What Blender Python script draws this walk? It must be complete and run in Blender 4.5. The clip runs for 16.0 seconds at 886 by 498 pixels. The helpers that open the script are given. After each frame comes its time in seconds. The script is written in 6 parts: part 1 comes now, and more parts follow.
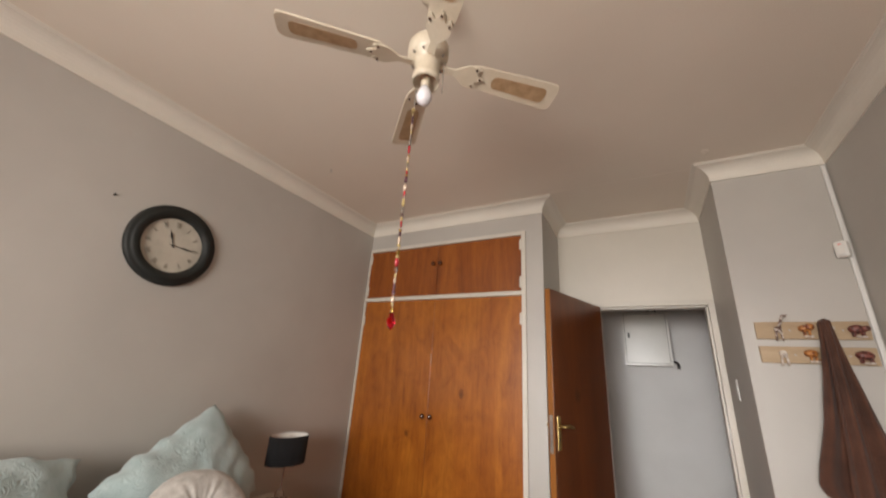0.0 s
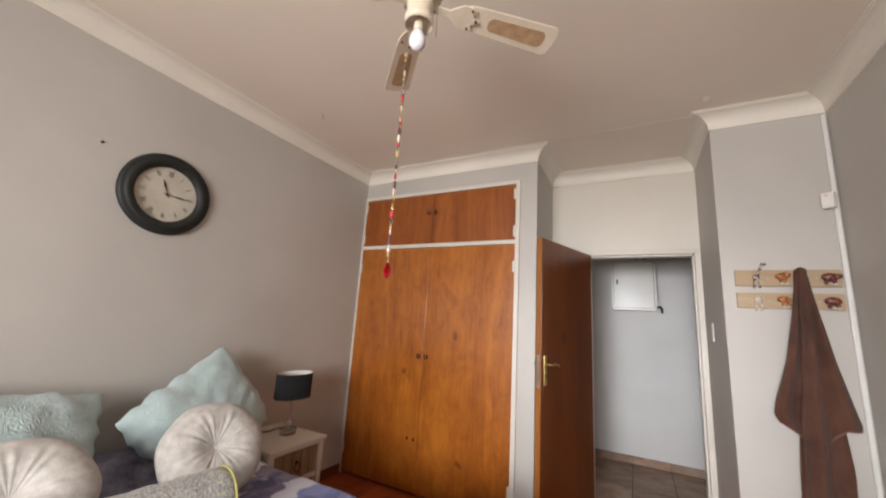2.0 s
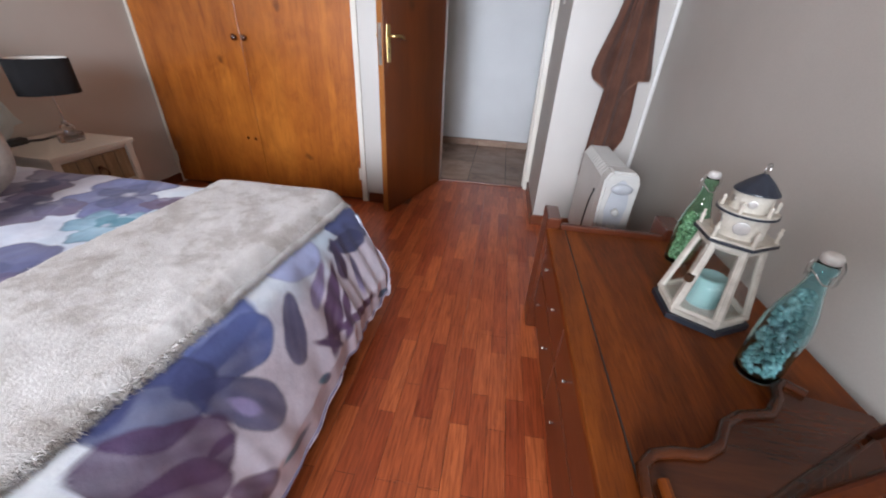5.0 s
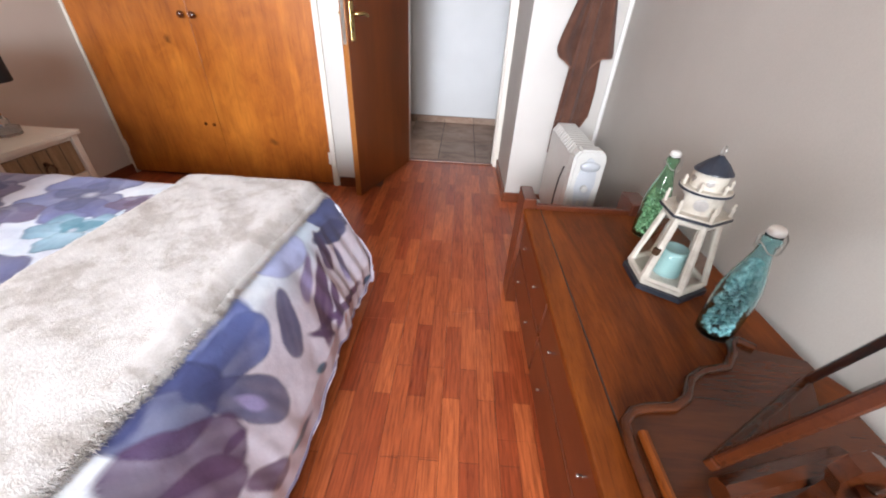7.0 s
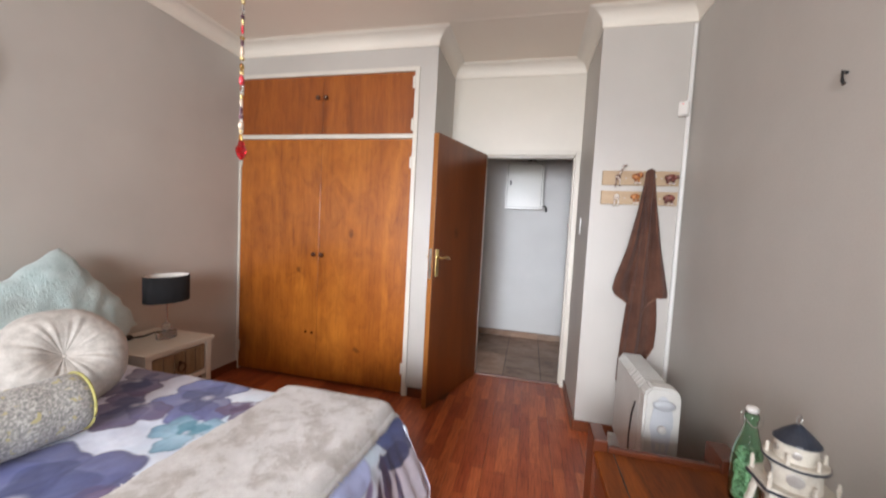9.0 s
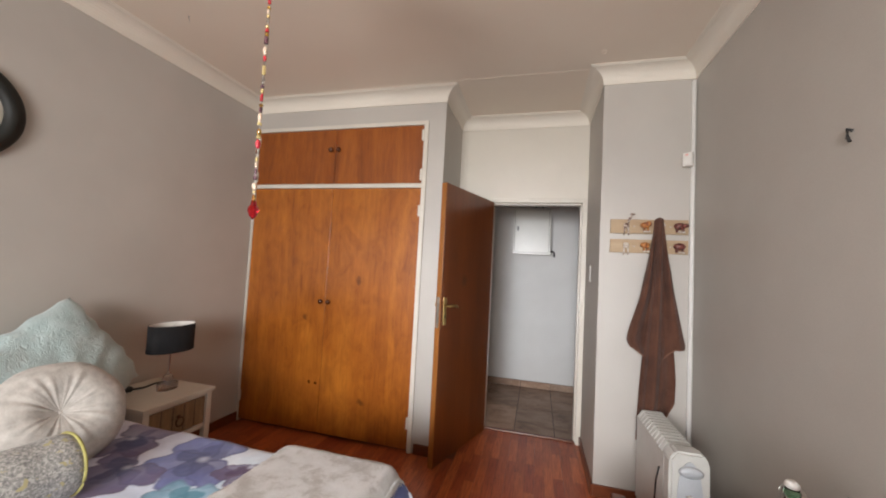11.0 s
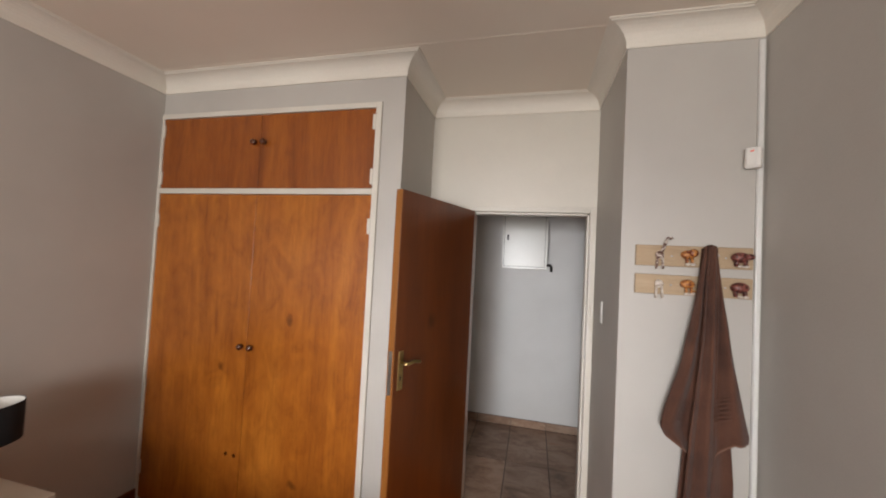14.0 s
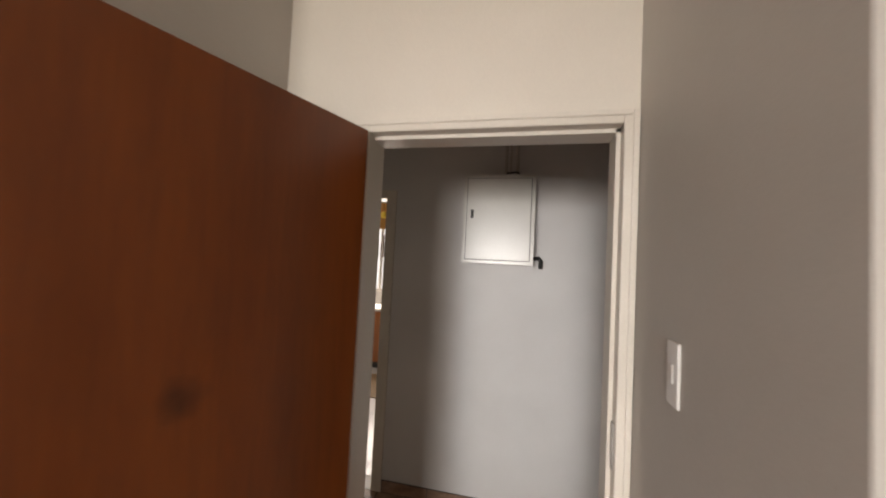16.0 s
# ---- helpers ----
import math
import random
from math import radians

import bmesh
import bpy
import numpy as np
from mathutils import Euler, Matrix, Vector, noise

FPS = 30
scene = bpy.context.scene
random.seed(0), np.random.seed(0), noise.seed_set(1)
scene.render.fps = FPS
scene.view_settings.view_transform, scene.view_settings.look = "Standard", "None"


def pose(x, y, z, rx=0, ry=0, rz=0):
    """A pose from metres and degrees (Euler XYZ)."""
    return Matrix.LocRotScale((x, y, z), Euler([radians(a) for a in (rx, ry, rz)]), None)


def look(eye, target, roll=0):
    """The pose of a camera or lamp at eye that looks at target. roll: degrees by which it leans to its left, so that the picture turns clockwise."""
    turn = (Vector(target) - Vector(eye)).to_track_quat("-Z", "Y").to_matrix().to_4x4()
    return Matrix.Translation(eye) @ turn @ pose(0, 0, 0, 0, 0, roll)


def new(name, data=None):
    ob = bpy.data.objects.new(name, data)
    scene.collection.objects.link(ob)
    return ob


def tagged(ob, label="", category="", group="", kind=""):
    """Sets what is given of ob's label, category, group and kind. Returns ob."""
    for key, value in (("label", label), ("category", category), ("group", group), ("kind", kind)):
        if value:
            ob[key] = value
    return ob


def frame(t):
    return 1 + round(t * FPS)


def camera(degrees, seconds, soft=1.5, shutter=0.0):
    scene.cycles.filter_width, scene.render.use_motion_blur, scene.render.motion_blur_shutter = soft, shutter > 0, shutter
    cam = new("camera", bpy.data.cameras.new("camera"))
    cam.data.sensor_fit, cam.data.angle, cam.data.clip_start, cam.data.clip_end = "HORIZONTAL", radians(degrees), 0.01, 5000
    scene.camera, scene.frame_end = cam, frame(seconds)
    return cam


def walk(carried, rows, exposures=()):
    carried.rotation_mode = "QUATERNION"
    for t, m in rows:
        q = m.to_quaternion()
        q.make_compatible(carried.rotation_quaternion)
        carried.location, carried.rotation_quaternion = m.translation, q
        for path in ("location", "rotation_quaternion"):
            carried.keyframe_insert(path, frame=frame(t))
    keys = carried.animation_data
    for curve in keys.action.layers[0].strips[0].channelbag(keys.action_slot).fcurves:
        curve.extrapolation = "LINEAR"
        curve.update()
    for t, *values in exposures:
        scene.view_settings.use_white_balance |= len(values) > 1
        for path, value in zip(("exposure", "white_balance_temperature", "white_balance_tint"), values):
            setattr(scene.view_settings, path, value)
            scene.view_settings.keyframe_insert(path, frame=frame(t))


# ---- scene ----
cam = camera(101.4, 16.0, 2.0, 0.4)
PATH = [
    (0, (2.409, 2.25, 1.406), (1.48, 3.894, 2.064), 3.8),
    (0.5, (2.406, 2.224, 1.418), (1.471, 3.778, 2.261), 3.8),
    (1, (2.414, 2.215, 1.413), (1.474, 3.785, 2.219), 3.7),
    (1.5, (2.426, 2.212, 1.409), (1.487, 3.868, 2.024), 3.7),
    (2, (2.435, 2.217, 1.41), (1.505, 3.946, 1.79), 3.6),
    (2.5, (2.446, 2.232, 1.404), (1.543, 4.012, 1.527), 3.6),
    (3, (2.458, 2.238, 1.393), (1.592, 4.038, 1.295), 3.6),
    (3.5, (2.467, 2.28, 1.348), (1.673, 4.094, 1.064), 3.5),
    (4, (2.511, 2.383, 1.215), (1.861, 4.21, 0.727), 3.9),
    (4.5, (2.584, 2.452, 1.165), (2.196, 4.188, 0.251), 3.2),
    (7, (2.526, 2.428, 1.212), (2.486, 4.087, 0.095), 3.2),
    (7.5, (2.512, 2.403, 1.254), (2.367, 4.157, 0.305), 3.2),
    (8, (2.506, 2.361, 1.3), (2.248, 4.199, 0.553), 3.1),
    (8.5, (2.503, 2.315, 1.349), (2.12, 4.226, 0.9), 2.9),
    (9, (2.516, 2.299, 1.372), (2.057, 4.242, 1.252), 3.0),
    (9.5, (2.529, 2.286, 1.384), (2.026, 4.219, 1.49), 3.1),
    (10, (2.536, 2.262, 1.397), (2.026, 4.192, 1.517), 3.0),
    (12.5, (2.431, 2.526, 1.429), (1.92, 4.459, 1.493), 3.1),
    (13, (2.423, 2.649, 1.45), (1.909, 4.581, 1.506), 3.0),
    (13.5, (2.465, 2.879, 1.575), (1.982, 4.819, 1.633), 3.1),
    (14, (2.506, 3.093, 1.684), (2.023, 5.032, 1.749), 2.9),
    (14.5, (2.523, 3.427, 1.667), (2.05, 5.369, 1.736), 2.9),
    (15, (2.547, 3.746, 1.64), (2.105, 5.695, 1.713), 3.2),
    (15.5, (2.619, 4.152, 1.658), (2.163, 6.098, 1.733), 2.9),
    (16, (2.613, 4.546, 1.628), (2.154, 6.491, 1.709), 2.9),
]
walk(cam, [(t, look(eye, target, roll)) for t, eye, target, roll in PATH],
     exposures=[(0, -1.15, 7450, 15), (0.5, -0.98, 7300, 14), (1, -0.86, 7300, 15), (2, -0.81, 6950, 14), (3.5, -0.70, 6420, 13), (4.5, -0.64, 6080, 14), (4.7, -0.64, 6080, 14), (7, -0.06, 6350, 14), (8, -0.12, 6400, 14), (8.5, -0.34, 6420, 14), (9.5, -0.57, 6680, 13), (12.5, -0.96, 6980, 14), (15, -1.02, 7350, 15), (15.5, -1.06, 7600, 16), (16, -0.82, 7600, 16)])

# ---- light ----
world = bpy.data.worlds.new("sky_world")
world.use_nodes = True
scene.world = world
wn, wl = world.node_tree.nodes, world.node_tree.links
sky = wn.new("ShaderNodeTexSky")
sky.sky_type, sky.sun_disc = "NISHITA", False
sky.sun_elevation, sky.sun_rotation = radians(48), radians(60)
wl.new(sky.outputs[0], wn["Background"].inputs[0])
wn["Background"].inputs[1].default_value = 0.12


def window_lamp(name, centre, aim, size_x, size_y, watts, colour, spread=180):
    data = bpy.data.lights.new(name, "AREA")
    data.shape, data.size, data.size_y = "RECTANGLE", size_x, size_y
    data.energy, data.color = watts, colour
    lamp = new(name, data)
    data.spread = radians(spread)
    lamp.matrix_basis = look(centre, aim)
    return lamp


window_lamp("daylight_bedroom_window", (1.90, 0.06, 1.58), (1.75, 4.0, 0.95), 1.7, 1.05, 164, (0.94, 0.975, 1.0), 126)
# Added fill beam from the window opening to brighten the corridor and hook wall.
window_lamp("corridor_fill_lamp", (1.90, 0.10, 1.80), (2.55, 7.0, 0.75), 0.7, 0.7, 9, (0.78, 0.89, 1.0), 34)
window_lamp("daylight_kitchen_window", (0.2, 10.2, 1.6), (0.4, 7.0, 0.7), 1.6, 1.0, 90, (1.0, 0.98, 0.96))

# ---- materials ----
def nodes_of(name):
    m = bpy.data.materials.new(name)
    m.use_nodes = True
    return m, m.node_tree.nodes, m.node_tree.links, m.node_tree.nodes["Principled BSDF"]


def coords(n, l, scale=(1, 1, 1), turn=(0, 0, 0), whole=False):
    """Texture coordinates of the object, or of the whole place where pieces share a mesh."""
    tc, mp = n.new("ShaderNodeNewGeometry" if whole else "ShaderNodeTexCoord"), n.new("ShaderNodeMapping")
    l.new(tc.outputs["Position" if whole else "Object"], mp.inputs["Vector"])
    mp.inputs["Scale"].default_value, mp.inputs["Rotation"].default_value = scale, turn
    return mp.outputs["Vector"]


def noise_of(n, l, vec, scale, detail=4.0, rough=0.55, distort=0.0):
    t = n.new("ShaderNodeTexNoise")
    l.new(vec, t.inputs["Vector"])
    t.inputs["Scale"].default_value, t.inputs["Detail"].default_value = scale, detail
    t.inputs["Roughness"].default_value, t.inputs["Distortion"].default_value = rough, distort
    return t.outputs["Fac"]


def noise_colour(n, l, scale):
    t = n.new("ShaderNodeTexNoise")
    l.new(coords(n, l), t.inputs["Vector"])
    t.inputs["Scale"].default_value = scale
    return t.outputs["Color"]


def ramp_of(n, l, fac, stops):
    r = n.new("ShaderNodeValToRGB")
    l.new(fac, r.inputs["Fac"])
    e = r.color_ramp.elements
    while len(e) < len(stops):
        e.new(0.5)
    for k, (p, c) in enumerate(stops):
        e[k].position, e[k].color = p, (*c, 1)
    return r.outputs["Color"]


def blend(n, l, fac, a, b, mode="MIX"):
    m = n.new("ShaderNodeMix")
    m.data_type, m.blend_type = "RGBA", mode
    for sock, v in ((m.inputs[0], fac), (m.inputs[6], a), (m.inputs[7], b)):
        if isinstance(v, (int, float)):
            sock.default_value = v
        elif isinstance(v, tuple):
            sock.default_value = (*v, 1)
        else:
            l.new(v, sock)
    return m.outputs[2]


def bump_of(n, l, b, height, strength, distance=0.002):
    k = n.new("ShaderNodeBump")
    k.inputs["Strength"].default_value, k.inputs["Distance"].default_value = strength, distance
    l.new(height, k.inputs["Height"])
    l.new(k.outputs["Normal"], b.inputs["Normal"])


def plain(name, dark, light, rough=0.5, scale=6.0, grain=180.0, bump=0.15, metal=0.0, stretch=(1, 1, 1), dist=0.001, sheen=0.0, coat=0.0):
    """Colour varied at a large and a small scale, with fine relief."""
    m, n, l, b = nodes_of(name)
    v = coords(n, l, stretch)
    big = ramp_of(n, l, noise_of(n, l, v, scale, 5), [(0.3, dark), (0.7, light)])
    fine = noise_of(n, l, v, grain, 3)
    l.new(blend(n, l, 0.12, big, ramp_of(n, l, fine, [(0.3, tuple(c * 0.6 for c in dark)), (0.7, light)])), b.inputs["Base Color"])
    b.inputs["Roughness"].default_value, b.inputs["Metallic"].default_value = rough, metal
    b.inputs["Sheen Weight"].default_value, b.inputs["Coat Weight"].default_value = sheen, coat
    bump_of(n, l, b, fine, bump, dist)
    return m


def wood(name, stops, along="z", scale=1.0, rough=0.35, coat=0.2, figure=0.5, pore=0.4, marks=(), mottle=0.0):
    """Long grain with slow colour drift and a few knots."""
    m, n, l, b = nodes_of(name)
    st = {"x": (0.12, 1, 1), "y": (1, 0.12, 1), "z": (1, 1, 0.12)}[along]
    v = coords(n, l, tuple(s * scale for s in st))
    drift = noise_of(n, l, v, 3.2, 5, 0.6, figure)
    grain = noise_of(n, l, v, 42, 6, 0.7, 0.6)
    pores = noise_of(n, l, coords(n, l, tuple(s * scale * (0.35 if s < 1 else 1) for s in st)), 170, 4, 0.7)
    c = ramp_of(n, l, drift, stops)
    c = blend(n, l, 0.35, c, ramp_of(n, l, grain, [(0.25, stops[0][1]), (0.75, stops[-1][1])]))
    if mottle > 0:
        spots = noise_of(n, l, coords(n, l, (1, 1, 0.55)), 9, 5, 0.65, 1.0)
        c = blend(n, l, mottle, c, ramp_of(n, l, spots, [(0.30, (0.58, 0.48, 0.42)), (0.52, (1, 1, 1)), (0.72, (1.30, 1.36, 1.36))]), "MULTIPLY")
    dark = tuple(x * 0.35 for x in stops[0][1])
    vo = n.new("ShaderNodeTexVoronoi")
    vo.inputs["Scale"].default_value = 2.3
    l.new(coords(n, l, tuple(scale * (0.45 if a < 1 else 1) for a in st)), vo.inputs["Vector"])
    knot = n.new("ShaderNodeMapRange")
    l.new(vo.outputs["Distance"], knot.inputs["Value"])
    for k, x in (("From Min", 0.02), ("From Max", 0.085), ("To Min", 0.40), ("To Max", 0.0)):
        knot.inputs[k].default_value = x
    c = blend(n, l, knot.outputs[0], c, dark)
    pr = ramp_of(n, l, pores, [(0.32, (0.55, 0.5, 0.45)), (0.5, (1, 1, 1))])
    for place, radius in marks:
        far = n.new("ShaderNodeVectorMath")
        far.operation = "DISTANCE"
        sway = blend(n, l, 0.03, coords(n, l), noise_colour(n, l, 14), "LINEAR_LIGHT")
        l.new(sway, far.inputs[0])
        far.inputs[1].default_value = place
        mk = n.new("ShaderNodeMapRange")
        l.new(far.outputs["Value"], mk.inputs["Value"])
        for k, x in (("From Min", radius * 0.3), ("From Max", radius), ("To Min", 0.7), ("To Max", 0.0)):
            mk.inputs[k].default_value = x
        c = blend(n, l, mk.outputs[0], c, dark)
    l.new(blend(n, l, pore, c, pr, "MULTIPLY"), b.inputs["Base Color"])
    b.inputs["Roughness"].default_value, b.inputs["Coat Weight"].default_value = rough, coat
    b.inputs["Coat Roughness"].default_value = 0.18
    bump_of(n, l, b, grain, 0.08, 0.001)
    return m


def glass(name, colour, rough=0.02):
    m, n, l, b = nodes_of(name)
    b.inputs["Base Color"].default_value = (*colour, 1)
    b.inputs["Transmission Weight"].default_value, b.inputs["IOR"].default_value = 1.0, 1.45
    b.inputs["Roughness"].default_value = rough
    return m


def glow(name, colour, strength):
    m, n, l, b = nodes_of(name)
    b.inputs["Base Color"].default_value = (*colour, 1)
    b.inputs["Emission Color"].default_value, b.inputs["Emission Strength"].default_value = (*colour, 1), strength
    return m


wall_paint = plain("pale_grey_wall_paint", (0.455, 0.428, 0.393), (0.525, 0.495, 0.455), 0.5, 1.6, 260, 0.12)
# Cream, and lightened beyond wall_paint: light on the alcove wall is in the colour.
lit_cream_wall_paint = plain("lit_cream_wall_paint", (0.63, 0.59, 0.515), (0.70, 0.655, 0.575), 0.5, 1.6, 260, 0.12)
white_wall_paint = plain("cool_white_wall_paint", (0.57, 0.56, 0.55), (0.65, 0.64, 0.63), 0.5, 1.6, 260, 0.12)
ceiling_paint = plain("cream_ceiling_paint", (0.77, 0.685, 0.585), (0.83, 0.745, 0.64), 0.75, 0.9, 200, 0.1)
white_paint = plain("white_gloss_paint", (0.60, 0.56, 0.49), (0.69, 0.645, 0.57), 0.4, 3, 120, 0.06)
cornice_paint = plain("white_cornice_paint", (0.74, 0.69, 0.61), (0.80, 0.75, 0.665), 0.6, 2, 140, 0.08)
YW = 5.02
ward_wood = wood("orange_plywood", [(0.28, (0.21, 0.049, 0.006)), (0.5, (0.375, 0.109, 0.013)), (0.72, (0.53, 0.182, 0.024))], "z", 0.62, 0.31, 0.3, 2.0, 0.45, (((1.10, YW - 0.006, 1.28), 0.035), ((1.18, YW - 0.006, 0.32), 0.04), ((0.62, YW - 0.006, 0.95), 0.03)), 0.55)
# Same plywood as ward_wood, darkened so shade on the top doors is coloured in.
ward_shaded_wood = wood("shaded_orange_plywood", [(0.3, (0.135, 0.027, 0.004)), (0.5, (0.27, 0.068, 0.009)), (0.7, (0.40, 0.118, 0.016))], "z", 0.8, 0.35, 0.25, 2.2, 0.45, (), 0.3)
leaf_wood = wood("dark_door_veneer", [(0.25, (0.066, 0.0135, 0.002)), (0.5, (0.130, 0.0285, 0.0035)), (0.75, (0.200, 0.051, 0.0065))], "z", 0.5, 0.34, 0.2, 1.2, 0.15, (((1.965, 5.151, 1.33), 0.055),), 0.12)
edge_wood = wood("light_door_edge", [(0.3, (0.22, 0.075, 0.014)), (0.7, (0.34, 0.125, 0.026))], "z", 1.5, 0.4, 0.1)
dresser_wood = wood("brown_dresser_wood", [(0.32, (0.036, 0.0070, 0.0015)), (0.5, (0.130, 0.028, 0.004)), (0.68, (0.285, 0.076, 0.010))], "y", 2.0, 0.46, 0.0, 1.4, 0.8)
dresser_wood.node_tree.nodes["Principled BSDF"].inputs["Specular IOR Level"].default_value = 0.22
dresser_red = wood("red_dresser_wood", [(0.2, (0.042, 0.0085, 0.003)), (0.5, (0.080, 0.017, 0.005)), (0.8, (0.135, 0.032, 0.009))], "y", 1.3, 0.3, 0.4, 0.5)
carved_wood = wood("carved_mirror_wood", [(0.2, (0.016, 0.004, 0.0015)), (0.5, (0.042, 0.010, 0.003)), (0.8, (0.105, 0.027, 0.006))], "x", 2.0, 0.26, 0.3, 0.8)
carved_wood.node_tree.nodes["Principled BSDF"].inputs["Specular IOR Level"].default_value = 0.3
base_wood = wood("red_brown_skirting_wood", [(0.3, (0.10, 0.026, 0.010)), (0.7, (0.20, 0.055, 0.02))], "y", 2.0, 0.35, 0.2)
rack_wood = wood("pale_plank_wood", [(0.2, (0.30, 0.20, 0.115)), (0.5, (0.42, 0.30, 0.185)), (0.8, (0.52, 0.39, 0.26))], "x", 3.0, 0.65, 0.0, 1.2)
drawer_wood = wood("weathered_drawer_wood", [(0.2, (0.13, 0.08, 0.04)), (0.5, (0.25, 0.165, 0.09)), (0.8, (0.38, 0.27, 0.16))], "z", 5.0, 0.7, 0.0, 1.5)
kitchen_wood = wood("orange_kitchen_wood", [(0.3, (0.30, 0.09, 0.02)), (0.7, (0.45, 0.16, 0.035))], "z", 1.0)
brass = plain("worn_brass", (0.55, 0.40, 0.15), (0.75, 0.58, 0.26), 0.28, 30, 300, 0.1, 1.0)
chrome = plain("chrome", (0.75, 0.75, 0.75), (0.85, 0.85, 0.85), 0.12, 20, 200, 0.02, 1.0)
steel = plain("dull_steel", (0.42, 0.41, 0.39), (0.58, 0.56, 0.53), 0.4, 30, 200, 0.1, 1.0)
black_paint = plain("black_frame_paint", (0.006, 0.007, 0.006), (0.012, 0.014, 0.012), 0.6, 8, 150, 0.1)
black_cloth = plain("black_shade_cloth", (0.005, 0.005, 0.006), (0.010, 0.010, 0.012), 1.0, 30, 900, 0.3, 0, (1, 1, 0.3), 0.0006)
dial_paint = plain("aged_dial_paper", (0.44, 0.40, 0.33), (0.56, 0.51, 0.43), 0.6, 9, 90, 0.03)
shade_lining = plain("white_shade_lining", (0.72, 0.70, 0.66), (0.80, 0.78, 0.74), 0.7)
cream_enamel = plain("cream_fan_enamel", (0.62, 0.53, 0.40), (0.74, 0.66, 0.53), 0.35, 10, 120, 0.05)
cane = plain("woven_cane", (0.33, 0.20, 0.10), (0.50, 0.33, 0.19), 0.7, 40, 260, 0.6, 0, (1, 1, 1), 0.002)
bulb_white = plain("opal_bulb_plastic", (0.75, 0.73, 0.76), (0.82, 0.80, 0.82), 0.25, 8, 100, 0.0)
rad_white = plain("white_heater_enamel", (0.52, 0.51, 0.48), (0.59, 0.58, 0.55), 0.35, 6, 100, 0.04)
rad_grey = plain("grey_heater_plastic", (0.42, 0.44, 0.47), (0.50, 0.52, 0.55), 0.35, 10, 100, 0.04)
black_rubber = plain("black_rubber", (0.012, 0.012, 0.012), (0.03, 0.03, 0.03), 0.5)
box_enamel = plain("grey_white_box_enamel", (0.55, 0.54, 0.50), (0.62, 0.61, 0.57), 0.28, 3, 250, 0.03)
plastic_white = plain("white_plastic", (0.70, 0.69, 0.66), (0.78, 0.77, 0.74), 0.35, 10, 100, 0.03)
lantern_white = plain("chipped_white_lantern_paint", (0.48, 0.44, 0.37), (0.70, 0.66, 0.58), 0.6, 25, 200, 0.2)
navy_paint = plain("navy_lantern_paint", (0.010, 0.014, 0.024), (0.026, 0.033, 0.050), 0.4, 20, 150, 0.1)
candle_wax = plain("turquoise_candle_wax", (0.22, 0.40, 0.39), (0.30, 0.48, 0.47), 0.5, 12, 120, 0.05)
dark_knob = plain("dark_wood_knob", (0.06, 0.018, 0.008), (0.12, 0.035, 0.012), 0.25, 20, 200, 0.05, 0, (1, 1, 1), 0.001, 0, 0.4)
teal_glass, green_glass, clear_glass = glass("teal_bottle_glass", (0.62, 0.90, 0.94)), glass("green_bottle_glass", (0.62, 0.93, 0.74)), glass("clear_pane_glass", (0.96, 0.98, 0.97))
red_glass, amber_glass, crystal = glass("red_pendant_glass", (0.85, 0.03, 0.05), 0.05), glass("amber_bead_glass", (0.85, 0.55, 0.12), 0.1), glass("crystal_glass", (0.95, 0.95, 0.95))
grout = plain("dark_grout", (0.05, 0.043, 0.038), (0.09, 0.08, 0.07), 0.9)
bed_base_cloth = plain("dark_bed_base_cloth", (0.03, 0.026, 0.03), (0.06, 0.05, 0.055), 0.9, 20, 500, 0.3)
bracket_rust = plain("rusty_catch", (0.06, 0.03, 0.015), (0.14, 0.07, 0.035), 0.7, 40, 200, 0.3, 0.6)


def mirror_material():
    m, n, l, b = nodes_of("mirror_silver")
    b.inputs["Base Color"].default_value = (0.88, 0.89, 0.89, 1)
    b.inputs["Metallic"].default_value, b.inputs["Roughness"].default_value = 1.0, 0.02
    return m


def laminate_material():
    """Three-strip red laminate: strip by strip tone, long fine grain."""
    m, n, l, b = nodes_of("red_laminate")
    v = coords(n, l, (1, 1, 1), (0, 0, radians(90)), True)
    br = n.new("ShaderNodeTexBrick")
    l.new(v, br.inputs["Vector"])
    br.offset, br.offset_frequency, br.squash = 0.37, 2, 1.0
    for k, x in (("Scale", 1.0), ("Mortar Size", 0.0009), ("Mortar Smooth", 0.2), ("Bias", -0.05), ("Brick Width", 0.36), ("Row Height", 0.065)):
        br.inputs[k].default_value = x
    br.inputs["Color1"].default_value, br.inputs["Color2"].default_value = (0.270, 0.050, 0.016, 1), (0.46, 0.116, 0.036, 1)
    br.inputs["Mortar"].default_value = (0.09, 0.02, 0.009, 1)
    g = coords(n, l, (1, 0.055, 1), (0, 0, 0), True)
    grain = noise_of(n, l, g, 120, 6, 0.7, 0.5)
    slow = noise_of(n, l, coords(n, l, (1, 0.3, 1), (0, 0, 0), True), 5, 4)
    c = blend(n, l, 0.75, br.outputs["Color"], ramp_of(n, l, grain, [(0.34, (0.42, 0.34, 0.30)), (0.60, (1.34, 1.40, 1.40))]), "MULTIPLY")
    c = blend(n, l, 0.5, c, ramp_of(n, l, slow, [(0.3, (0.85, 0.82, 0.8)), (0.7, (1.12, 1.1, 1.1))]), "MULTIPLY")
    l.new(c, b.inputs["Base Color"])
    b.inputs["Roughness"].default_value = 0.34
    bump_of(n, l, b, grain, 0.06, 0.0006)
    return m


